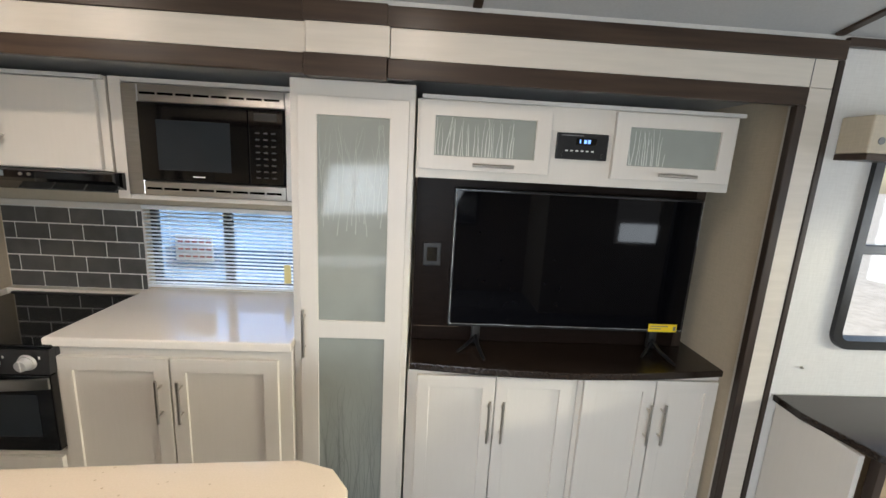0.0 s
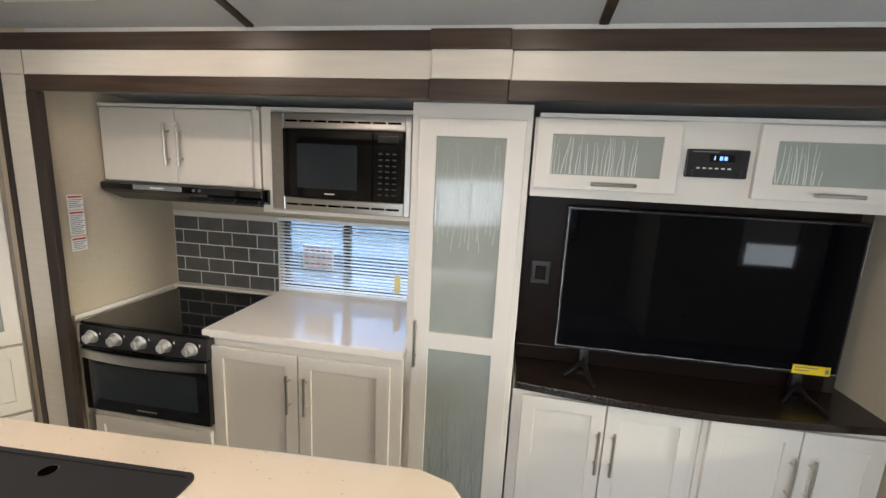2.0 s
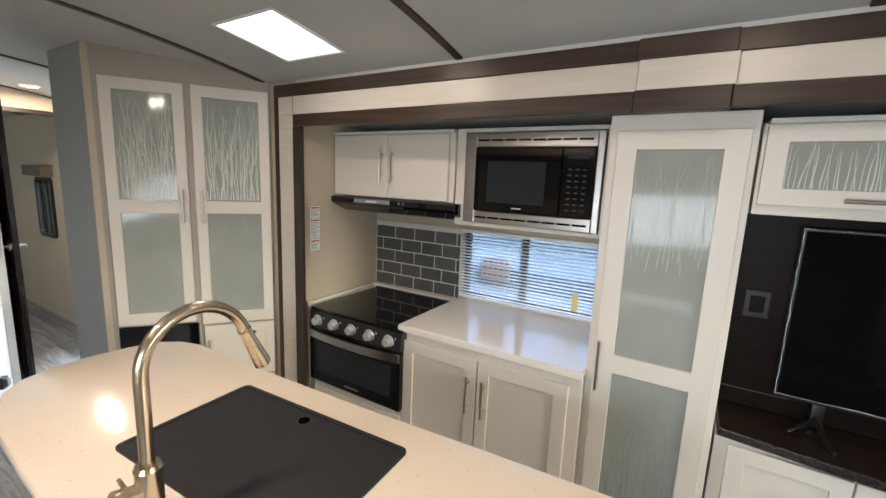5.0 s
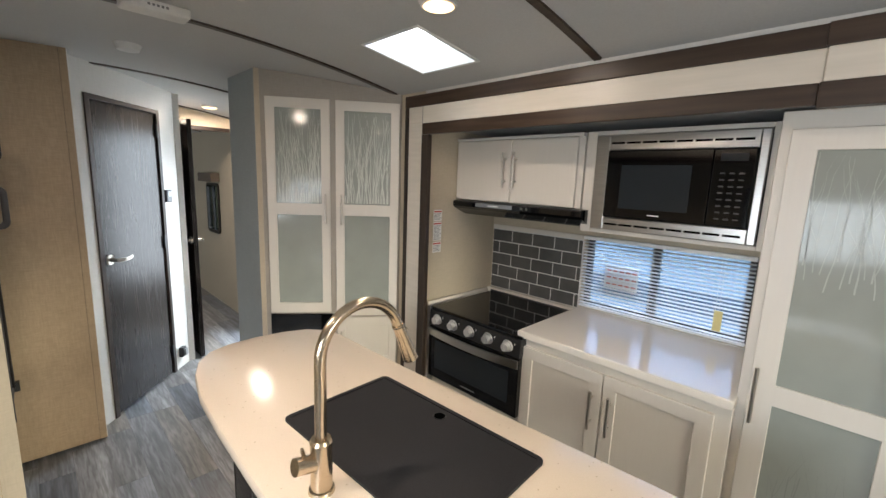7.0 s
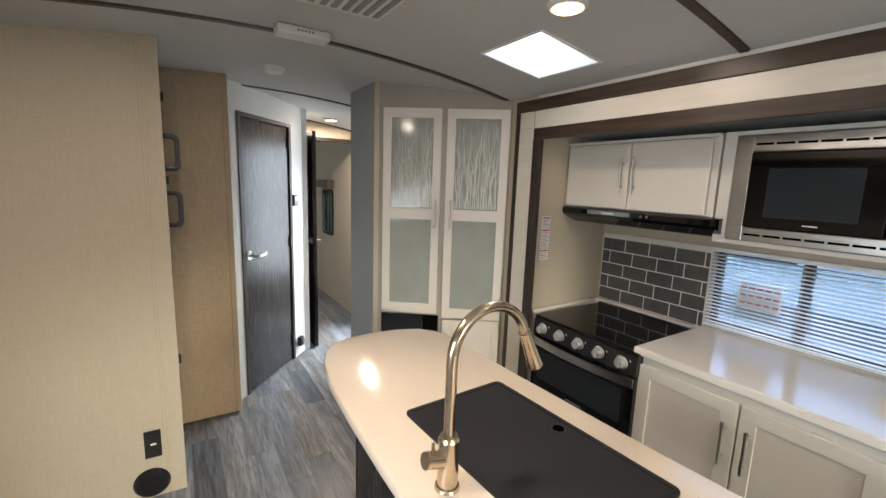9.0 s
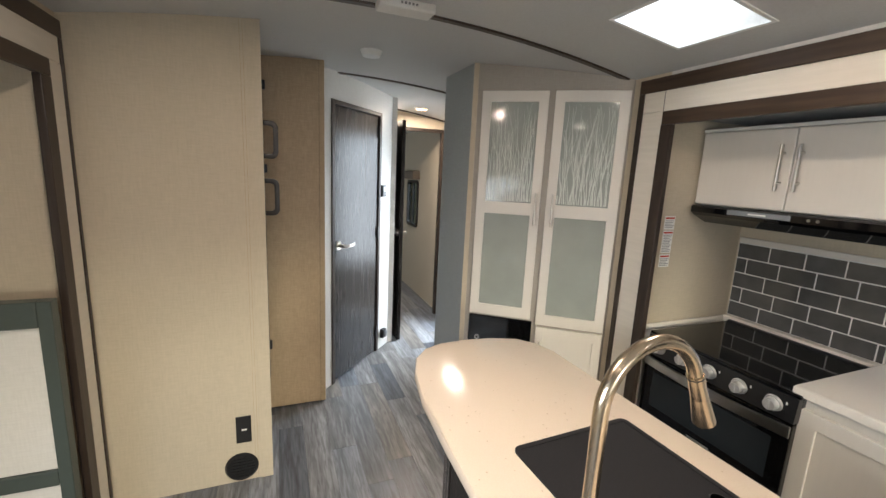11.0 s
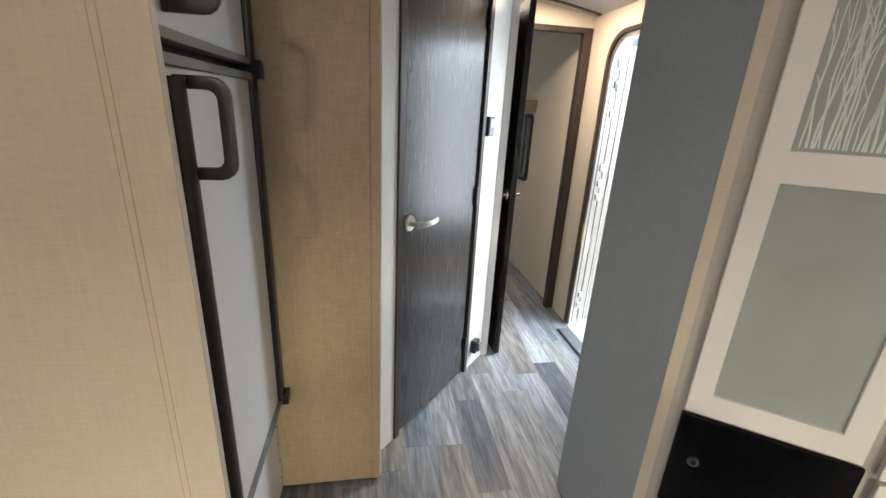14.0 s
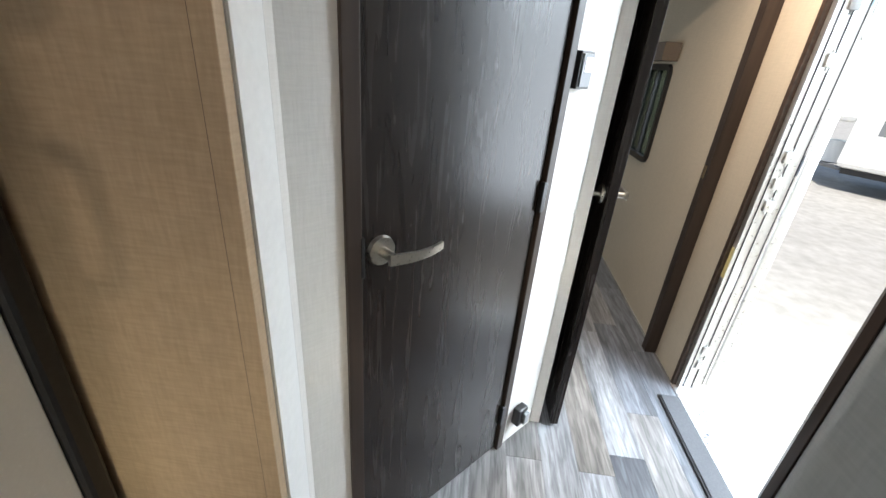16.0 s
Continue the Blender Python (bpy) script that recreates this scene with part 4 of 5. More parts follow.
pbox("sheet", (-0.068, -0.0006, -0.018), (0.062, 0.0, 0.018), M["yellow"], sk, "", 0)
pbox("print_line", (-0.06, -0.0012, 0.006), (0.02, -0.0008, 0.010), M["print"], sk, "dark line of print", 0)
pbox("print_line", (-0.06, -0.0012, -0.006), (-0.01, -0.0008, -0.002), M["print"], sk, "dark line of print", 0)
pbox("print_mark", (0.045, -0.0012, -0.01), (0.057, -0.0008, 0.008), M["print"], sk, "dark mark", 0)
for fx in (-0.40, 0.40):
    bm = box(bmesh.new(), (fx - 0.018, 0.008, -0.375), (fx + 0.018, 0.034, -0.29), 0.004)
    tube(bm, [(fx, 0.02, -0.335), (fx + 0.005, -0.05, -0.362), (fx + 0.02, -0.14, -0.378)], [0.009, 0.008, 0.006], 10)
    tube(bm, [(fx, 0.02, -0.345), (fx - 0.045, -0.03, -0.368), (fx - 0.085, -0.07, -0.378)], [0.008, 0.007, 0.005], 10)
    part("foot", bm, M["black"], tv, "black splayed foot", smooth=True)

us = thing("wall_cabinet", (-0.235, 1.925, 1.512), "long white wall cabinet with two flap doors and a stereo between", "cabinet")
pbox("body", (-0.594, 0.0, 0.0), (0.58, 0.54, 0.272), M["cab"], us, "", 0.002)
pbox("top_rail", (-0.58, -0.006, 0.272), (0.60, 0.54, 0.287), M["wallwhite"], us, "pale top board", 0.002)
for x0, x1, hx0, hx1, sd in ((-0.585, -0.117, -0.395, -0.25, 21), (0.115, 0.563, 0.28, 0.42, 22)):
    d, _ = frame_door(us, x0, x1, 0.031, 0.266, -0.001, 0.055, 0.05, fill="glass", name="flap_door", label="white flap door with a frosted pane")
    bar_handle(d, 0.052, hx0, hx1, -0.02, across=True)
    twigs(d, x0 + 0.056, x1 - (0.13 if sd == 21 else 0.25), 0.079, 0.221, -0.0125, 26 if sd == 21 else 12, 1.05, sd, "etch", width=0.0022)
ster = thing("stereo", (-0.234, 1.919, 1.650), "black car-style stereo with a blue clock display", "stereo")
f_ = pbox("face", (-0.095, -0.008, -0.046), (0.095, 0.004, 0.046), M["black"], ster, "black plastic face", 0.004)
pbox("display", (-0.025, -0.0092, 0.006), (0.05, -0.0084, 0.030), M["gloss"], ster, "dark display", 0)
for x0, w in ((-0.012, 0.004), (0.004, 0.010), (0.018, 0.010)):
    pbox("digit", (x0, -0.0100, 0.011), (x0 + w, -0.0095, 0.024), M["blueled"], ster, "blue digit", 0)
for i in range(6):
    pbox("key", (-0.062 + i * 0.019, -0.0098, -0.018), (-0.052 + i * 0.019, -0.0084, -0.013), M["paper"], ster, "small white key", 0)
pbox("slot", (-0.08, -0.0098, 0.036), (0.0, -0.0084, 0.039), M["print"], ster, "thin disc slot", 0)
for x in (-0.07, 0.075):
    part("dial", rod(bmesh.new(), (x, -0.008, -0.030), (x, -0.014, -0.030), 0.007, seg=16), M["black"], ster, "small black dial", smooth=True)

# ---- end window, its box and the desk ----
ew = thing("end_window", (1.285, 1.815, 1.335), "tall black-framed window with two panes by the desk", "window")
bm = bmesh.new()


def ring(bm, w, h, r, t, y0, y1, seg=8):
    """A frame with rounded corners, t wide, from y0 to y1."""
    def outline(w, h, r):
        out = []
        for cx, cz, a0 in ((w - r, h - r, 0), (-w + r, h - r, 90), (-w + r, -h + r, 180), (w - r, -h + r, 270)):
            out += [(cx + r * math.cos(radians(a0 + 90 * k / seg)), cz + r * math.sin(radians(a0 + 90 * k / seg))) for k in range(seg + 1)]
        return out
    o, i_ = outline(w, h, r), outline(w - t, h - t, max(0.004, r - t))
    vs = [[bm.verts.new((x, y, z)) for x, z in pts] for pts, y in ((o, y0), (i_, y0), (i_, y1), (o, y1))]
    n = len(o)
    for a in range(4):
        A_, B_ = vs[a], vs[(a + 1) % 4]
        for k in range(n):
            bm.faces.new((A_[k], A_[(k + 1) % n], B_[(k + 1) % n], B_[k]))
    bmesh.ops.recalc_face_normals(bm, faces=bm.faces)
    return bm


ring(bm, 0.51, 0.385, 0.07, 0.035, -0.012, 0.05)
box(bm, (-0.475, -0.006, -0.015), (0.475, 0.03, 0.02), 0.003)
part("frame", bm, M["black"], ew, "black frame with rounded corners")
for z0, z1 in ((-0.35, -0.015), (0.02, 0.35)):
    g = pbox("pane", (-0.475, 0.012, z0), (0.475, 0.016, z1), M["glass"], ew, "clear glass pane", 0)
    g.visible_shadow = False
vx = thing("window_valance", (1.285, 1.80, 1.70), "pale patterned window valance box with a dark lower edge", "valance")
pbox("board", (-0.66, -0.09, -0.03), (0.50, 0.018, 0.09), M["wall"], vx, "beige fabric board", 0.004)
pbox("lower_edge", (-0.66, -0.092, -0.052), (0.50, 0.018, -0.031), M["dark"], vx, "dark brown lower edge", 0.002)
for i in range(12):
    part("leaf_print", rod(bmesh.new(), (-0.62 + i * 0.085, -0.0925, 0.01 + 0.03 * (i % 2)), (-0.62 + i * 0.085, -0.0902, 0.01 + 0.03 * (i % 2)), 0.012, seg=10), M["print"], vx, "small grey print")
dk = thing("desk", (1.0, 1.6, 0), "desk with a dark rounded top and a white side panel", "desk")
part("desktop", prism(bmesh.new(), [(1.1, 0.215), (-0.395, 0.215), (-0.40, 0.09), (-0.345, -0.13), (-0.32, -0.155), (-0.28, -0.165), (1.1, -0.165)], 0.722, 0.750, 0.004), M["darktop"], dk, "dark laminate top")
pbox("side_panel", (-0.375, -0.10, 0.0), (-0.355, 0.215, 0.721), M["cab"], dk, "white side panel")
pbox("front_leg", (-0.335, -0.13, 0.0), (-0.305, -0.10, 0.721), M["darkv"], dk, "dark brown leg")
pbox("drawer_block", (-0.29, -0.11, 0.25), (0.2, 0.2, 0.721), M["tan"], dk, "tan drawer block")
sc = thing("wall_screw", (0.695, 1.817, 0.865), "small metal wall fitting", "fitting")
part("head", rod(bmesh.new(), (0, -0.006, 0), (0, 0, 0), 0.006, seg=10), M["steel"], sc, smooth=True)

P0, P1 = Vector((-3.483, 1.172)), Vector((-2.9986, 1.815))
# ---- corner pantry, built in its own frame: x along the front, the room at smaller y ----
PL = (P1 - P0).length
PA = math.degrees(math.atan2(P1.y - P0.y, P1.x - P0.x))
pt = thing("corner_pantry", (P0.x, P0.y, 0), "tall angled corner pantry with four frosted panes and a grey side", "cabinet", rz=PA)
inv = pt.matrix_world.inverted()


def local(x, y):
    v = inv @ Vector((x, y, 0))
    return (v.x, v.y)


part("body", prism(bmesh.new(), [(0, 0), (PL - 0.006, 0), local(-3.0, 1.818), local(-3.868, 1.818), local(-3.868, 1.186)], 0.0, 2.17), M["pantryface"], pt, "pale pantry face")
part("side_panel", prism(bmesh.new(), [local(-3.89, 1.171), local(-3.486, 1.171), local(-3.486, 1.1855), local(-3.87, 1.1855), local(-3.87, 1.818), local(-3.89, 1.818)], 0.0, 2.19), M["grey"], pt, "grey side panel")
part("corner_strip", prism(bmesh.new(), [(-0.002, -0.003), (0.026, -0.003), (0.026, -0.0005), (-0.002, -0.0005)], 0.0, 2.17), M["wall"], pt, "cream corner strip")
for x0, x1, hx, sd, zl in ((0.056, 0.402, 0.378, 31, 0.764), (0.434, 0.793, 0.466, 32, 0.742)):
    d, _ = frame_door(pt, x0, x1, zl, 1.996, -0.002, 0.049, 0.062, mids=((1.350, 1.416),), top=0.055, fill="glass", label="white door with two frosted panes")
    bar_handle(d, hx, 1.302, 1.474, -0.021)
    twigs(d, x0 + 0.053, x1 - 0.053, 1.419, 1.938, -0.0135, 34, 0.95, sd, "etch", width=0.0027)
sf = pbox("safe_door", (0.053, -0.014, 0.452), (0.415, -0.002, 0.752), M["gloss"], pt, "glossy black panel with a round lock", 0.004)
part("lock", rod(bmesh.new(), (0.107, -0.0145, 0.617), (0.107, -0.020, 0.617), 0.014, seg=20), M["stainless"], sf, "round silver lock", smooth=True)
part("lock_core", rod(bmesh.new(), (0.107, -0.0202, 0.617), (0.107, -0.0215, 0.617), 0.007, seg=12), M["black"], sf, "black lock core", smooth=True)
frame_door(pt, 0.055, 0.412, 0.06, 0.435, -0.002, 0.05, 0.05, name="lower_door", label="white shaker door")
d, _ = frame_door(pt, 0.440, 0.793, 0.42, 0.730, -0.002, 0.045, 0.055, name="drawer_front", label="white shaker front")
bar_handle(d, 0.466, 0.475, 0.655, -0.021)
frame_door(pt, 0.440, 0.793, 0.06, 0.405, -0.002, 0.05, 0.05, name="lower_door", label="white shaker door")

# ---- island, sink and tap ----
IT = 0.90


def smooth_outline(pts, n=5):
    out = []
    m = len(pts)
    for i in range(m):
        p0, p1, p2, p3 = (Vector(pts[(i + k - 1) % m]) for k in range(4))
        for k in range(n):
            u = k / n
            out.append(tuple(0.5 * ((2 * p1) + (p2 - p0) * u + (2 * p0 - 5 * p1 + 4 * p2 - p3) * u * u + (3 * p1 - p0 - 3 * p2 + p3) * u ** 3)))
    return out


isl = thing("kitchen_island", (-1.85, 0.85, 0), "dark espresso kitchen island with a cream top rounded at one end", "kitchen island")


def il(pts):
    return [(x + 1.85, y - 0.85) for x, y in pts]


left = [(-2.58, 1.160), (-2.665, 1.135), (-2.73, 1.08), (-2.765, 0.98), (-2.778, 0.87), (-2.77, 0.76), (-2.735, 0.68), (-2.67, 0.625), (-2.57, 0.59), (-2.41, 0.562), (-2.2, 0.55), (-1.95, 0.543), (-1.6, 0.54)]
right = [(-1.05, 0.545), (-0.96, 0.56), (-0.928, 0.61), (-0.918, 0.70), (-0.915, 1.06), (-0.93, 1.15), (-0.97, 1.205), (-1.05, 1.232), (-1.35, 1.215), (-1.75, 1.187), (-2.2, 1.168)]
part("top", prism(bmesh.new(), il(left + right)[::-1], 0.862, IT, 0.010), M["quartz"], isl, "cream speckled solid-surface top", smooth=True)
body = [(-2.54, 1.11), (-2.62, 1.05), (-2.655, 0.93), (-2.64, 0.80), (-2.56, 0.71), (-2.42, 0.66), (-2.28, 0.64), (-1.02, 0.64), (-1.02, 1.15)]
part("body", prism(bmesh.new(), il(body), 0.07, 0.861), M["espresso"], isl, "espresso body")
part("toe_kick", prism(bmesh.new(), il([(-2.50, 1.07), (-2.57, 0.93), (-2.48, 0.76), (-2.28, 0.69), (-1.06, 0.69), (-1.06, 1.11)]), 0.0, 0.069), M["black"], isl, "black toe kick")
for x in (-2.32, -1.90, -1.48):
    bm = box(bmesh.new(), (x + 1.85 + 0.01, -0.228, 0.12), (x + 1.85 + 0.41, -0.211, 0.82), 0.003)
    part("door", bm, M["espresso"], isl, "espresso panel door")
    part("post", rod(bmesh.new(), (x + 1.85, -0.216, 0.08), (x + 1.85, -0.216, 0.86), 0.012), M["espresso"], isl, "round espresso edge post", smooth=True)

snk = thing("sink", (-1.818, 0.895, IT), "black composite sink closed by a flat black cover board", "sink", rz=2.8)
bm = bmesh.new()
ring(bm, 0.309, 0.186, 0.02, 0.013, 0.0, 0.006)
bmesh.ops.rotate(bm, matrix=Euler((radians(90), 0, 0)).to_matrix(), verts=bm.verts)
bmesh.ops.recalc_face_normals(bm, faces=bm.faces)
part("rim", bm, M["sink"], snk, "raised black rim")
bm = box(bmesh.new(), (-0.295, -0.172, 0.0003), (0.295, 0.172, 0.004), 0.001)
part("cover_board", bm, M["sink"], snk, "flat black cover board")
# no hole is cut: a black disc on the board gives its darkness
part("finger_hole", rod(bmesh.new(), (-0.007, 0.138, 0.0042), (-0.007, 0.138, 0.0047), 0.017, seg=24), M["void"], snk, "black disc for the shade inside the round finger hole")
part("hole_rim", tube(bmesh.new(), [(-0.007 + 0.018 * math.cos(a), 0.138 + 0.018 * math.sin(a), 0.0045) for a in [k * math.pi / 12 for k in range(25)]], 0.0012, 6), M["black"], snk, "hole edge")

tp = thing("tap", (-1.802, 0.642, IT), "tall arched champagne nickel pull-down kitchen tap", "tap")
bm = rod(bmesh.new(), (0, 0, 0), (0, 0, 0.008), 0.029, 0.027, 28)
rod(bm, (0, 0, 0.008), (0, 0, 0.118), 0.0235, 0.0235, 28)
rod(bm, (0, 0, 0.118), (0, 0, 0.126), 0.0245, 0.021, 28)
part("base", bm, M["faucet"], tp, "round nickel base", smooth=True)
path = [(0, 0, 0.12 + 0.175 * k / 6) for k in range(7)]
path += [(0, 0.105 * (1 - math.cos(a)), 0.298 + 0.108 * math.sin(a)) for a in [radians(10 * k) for k in range(1, 17)]]
part("spout", tube(bmesh.new(), path, 0.0128, 18), M["faucet"], tp, "arched spout", smooth=True)
a, b = Vector(path[-1]), Vector(path[-2])
dr = (a - b).normalized()
bm = rod(bmesh.new(), a, a + dr * 0.004, 0.0150, 0.0150, 22)
rod(bm, a + dr * 0.005, a + dr * 0.050, 0.0140, 0.0150, 22)
rod(bm, a + dr * 0.050, a + dr * 0.108, 0.0152, 0.0195, 22)
part("spray_head", bm, M["faucet"], tp, "tapered spray head", smooth=True)
part("collar", rod(bmesh.new(), a + dr * 0.0035, a + dr * 0.0052, 0.0156, seg=22), M["black"], tp, "thin black collar", smooth=True)
part("button", rod(bmesh.new(), a + dr * 0.03 + Vector((0, 0.010, 0.008)), a + dr * 0.03 + Vector((0, 0.016, 0.012)), 0.004, seg=10), M["faucet"], tp, "small spray button")
bm = rod(bmesh.new(), (0, -0.018, 0.075), (0, -0.060, 0.085), 0.0185, 0.0185, 24)
part("valve", bm, M["faucet"], tp, "side valve", smooth=True)
part("lever", tube(bmesh.new(), [(0, -0.040, 0.100), (0.006, -0.044, 0.112), (0.014, -0.050, 0.126), (0.022, -0.054, 0.136)], [0.0045, 0.004, 0.004, 0.0035], 10), M["faucet"], tp, "thin lever", smooth=True)

# ---- refrigerator and its enclosure ----
pA = thing("refrigerator_side_panel", (-3.39, -0.22, 0), "cream linen-look full-height panel beside the refrigerator", "panel")
pbox("board", (-0.012, -0.37, 0.0), (0.010, 0.296, 2.20), M["wall"], pA, "", 0.001)
pbox("edge_strip", (0.0105, 0.285, 0.0), (0.014, 0.342, 2.20), M["wall"], pA, "cream edge strip", 0.001)
pbox("end_strip", (-0.012, 0.297, 0.0), (0.010, 0.340, 2.20), M["cab"], pA, "white end strip", 0.001)
kp = thing("wall_socket", (-3.379, -0.005, 0.283), "black switch plate with a small white rocker", "socket", rz=90)
pbox("plate", (-0.034, -0.006, -0.070), (0.034, -0.0004, 0.070), M["black"], kp, "", 0.002)
pbox("rocker", (-0.009, -0.0085, -0.004), (0.014, -0.0062, 0.004), M["paper"], kp, "white rocker", 0)
vt = thing("floor_vent", (-3.379, -0.02, 0.080), "round black heating outlet low on the cream panel", "air vent", rz=90)
bm = rod(bmesh.new(), (0, 0, 0), (0, -0.010, 0), 0.076, 0.068, 36)
part("bezel", bm, M["black"], vt, "round black bezel", smooth=True)
for k in range(7):
    z = -0.048 + k * 0.016
    w = math.sqrt(0.060 ** 2 - z * z)
    pbox("louvre", (-w, -0.0165, z - 0.003), (w, -0.0105, z + 0.003), M["black"], vt, "black louvre", 0)

fr = thing("refrigerator", (-3.699, 0.072, 0), "silver-grey two-door refrigerator with dark D-shaped handles", "refrigerator")
pbox("casing", (-0.2930, -0.58, 0.44), (0.2930, -0.012, 1.99), M["black"], fr, "black casing")
for nm, z0, z1 in (("fridge_door", 0.465, 1.505), ("freezer_door", 1.560, 1.985)):
    d = pbox(nm, (-0.2430, -0.010, z0), (0.2730, 0.022, z1), M["fridge"], fr, "silver-grey door", 0.004)
    pbox("edge_trim", (-0.2890, -0.010, z0 - 0.018), (-0.2440, 0.036, z1 + 0.018), M["black"], d, "black edge trim", 0.010)
    pbox("edge_trim", (0.2740, -0.010, z0 - 0.018), (0.2920, 0.030, z1 + 0.018), M["black"], d, "black edge trim", 0.002)
    pbox("rail_trim", (-0.2435, -0.010, z1 + 0.0005), (0.2735, 0.032, z1 + 0.018), M["print"], d, "grey rail", 0.002)
    pbox("rail_trim", (-0.2435, -0.010, z0 - 0.018), (0.2735, 0.032, z0 - 0.0005), M["print"], d, "grey rail", 0.002)
part("stile", rod(bmesh.new(), (0.2390, 0.030, 0.50), (0.2390, 0.030, 1.488), 0.020, seg=20), M["darkmetal"], fr, "dark rounded upright grip", smooth=True)
for z0, z1 in ((1.318, 1.492), (1.583, 1.755)):
    c = (z0 + z1) / 2
    h = (z1 - z0) / 2
    turn = [(math.sin(radians(a)), math.cos(radians(a))) for a in (0, 22, 45, 68, 90)]
    outer = [(0.024, c + h)] + [(0.082 + 0.030 * u, c + h - 0.030 + 0.030 * v) for u, v in turn]
    outer += [(0.082 + 0.030 * u, c - h + 0.030 - 0.030 * v) for u, v in turn[::-1]] + [(0.024, c - h)]
    inner = [(0.024, c + h - 0.022)] + [(0.074 + 0.016 * u, c + h - 0.038 + 0.016 * v) for u, v in turn]
    inner += [(0.074 + 0.016 * u, c - h + 0.038 - 0.016 * v) for u, v in turn[::-1]] + [(0.024, c - h + 0.022)]
    bm = bmesh.new()
    rails = [[bm.verts.new((x, y, z)) for y, z in line] for x, line in ((0.2090, outer), (0.2250, outer), (0.2250, inner), (0.2090, inner))]
    for a in range(4):
        p_, q_ = rails[a], rails[(a + 1) % 4]
        for k in range(len(p_) - 1):
            bm.faces.new((p_[k], p_[k + 1], q_[k + 1], q_[k]))
    for k in (0, -1):
        bm.faces.new([v[k] for v in rails])
    bmesh.ops.recalc_face_normals(bm, faces=bm.faces)
    bmesh.ops.bevel(bm, geom=[e for e in bm.edges if abs(e.verts[0].co.x - e.verts[1].co.x) < 1e-4], offset=0.003, segments=2, affect="EDGES", profile=0.5)
    part("handle", bm, M["darkmetal"], fr, "dark D-shaped handle", smooth=True)
    part("handle_mount", box(bmesh.new(), (0.2290, 0.0225, z0 + 0.02), (0.2540, 0.030, z1 - 0.02), 0.002), M["steel"], fr, "nickel handle mount")
    for k in (0.045, 0.125):
        pl = pbox("handle_plate", (0.2300, 0.0305, z0 + k - 0.018), (0.2550, 0.042, z0 + k + 0.018), M["steel"], fr, "nickel handle plate", 0.003)
        part("screw", rod(bmesh.new(), (0.2430, 0.042, z0 + k), (0.2430, 0.0435, z0 + k), 0.005, seg=12), M["black"], pl, "dark screw hole")
for z in (0.455, 1.533, 1.99):
    pbox("hinge", (-0.2995, -0.005, z - 0.024), (-0.2610, 0.052, z + 0.024), M["black"], fr, "black hinge", 0.004)
pbox("lower_panel", (-0.2950, -0.012, 0.02), (0.2950, -0.004, 0.438), M["white"], fr, "white panel below the doors")
for i in range(5):
    part("screw", rod(bmesh.new(), (-0.281, -0.004, 0.08 + i * 0.08), (-0.281, -0.002, 0.08 + i * 0.08), 0.004, seg=8), M["black"], fr, "small dark screw")
pbox("top_panel", (-0.2950, -0.55, 2.01), (0.2950, -0.01, 2.20), M["wall"], fr, "cream panel above the doors")

wall("wall_hall", (-4.0395, 0.425, 0), (-4.0215, 0.446, TOP), M["wallwhite"])
pB = thing("refrigerator_far_panel", (-4.010, 0.029, 0), "tan linen-look tall panel beyond the refrigerator", "panel")
pbox("board", (-0.01, -0.6, 0.012), (0.01, 0.385, 2.21), M["tan"], pB, "", 0.001)
pbox("edge_strip", (-0.01, 0.386, 0.012), (0.0125, 0.416, 2.21), M["tan"], pB, "tan edge strip", 0.0015)
pbox("seam", (0.0101, 0.3845, 0.012), (0.0108, 0.3858, 2.21), M["darktrimlight"], pB, "thin dark seam", 0)
for x_, y_ in ((0.0102, 0.262), (0.0102, 0.274)):
    pbox("seam", (x_, y_, 0.0), (x_ + 0.0006, y_ + 0.0012, 2.20), M["tan"], pA, "thin upright seam", 0)
part("corner_strip", box(bmesh.new(), (-4.100, 0.4465, 0), (-4.0215, 0.450, 2.21), 0.001), M["white"], None, "white corner strip", "structure")

# ---- hall: slanted wall's door ----
DA = math.degrees(math.atan2(D.y, D.x))
hdoor = thing("door_1", (d1.x, d1.y, 0), "closed dark espresso wood door in the slanted hall wall", "door", rz=DA)
# its frame: x from 0 to DW along the wall towards the refrigerator; the hall lies at larger y
sgn = -1.0 if (hdoor.matrix_world @ Vector((0, -1, 0)) - hdoor.matrix_world.translation).dot(Vector((1, 1, 0))) > 0 else 1.0


def hb(name, lo, hi, mat, parent, label="", bevel=0.002):
    """A box with y measured out of the wall into the hall."""
    (x0, a, z0), (x1, b, z1) = lo, hi
    return pbox(name, (x0, min(a * sgn, b * sgn), z0), (x1, max(a * sgn, b * sgn), z1), mat, parent, label, bevel)


hb("leaf", (0.022, -0.034, 0.012), (DW - 0.024, -0.004, 1.963), M["espresso"], hdoor, "espresso wood door leaf")
for lo, hi in (((-0.012, -0.03, 0.0), (0.019, 0.009, 1.992)), ((DW - 0.021, -0.03, 0.0), (DW + 0.014, 0.009, 1.992)), ((0.0195, -0.03, 1.966), (DW - 0.0215, 0.009, 1.992))):
    hb("frame", lo, hi, M["darkv"], hdoor, "dark brown door frame")
for z in (0.14, 1.0, 1.80):
    hb("hinge", (0.010, -0.003, z), (0.030, 0.012, z + 0.09), M["black"], hdoor, "black hinge", 0.003)


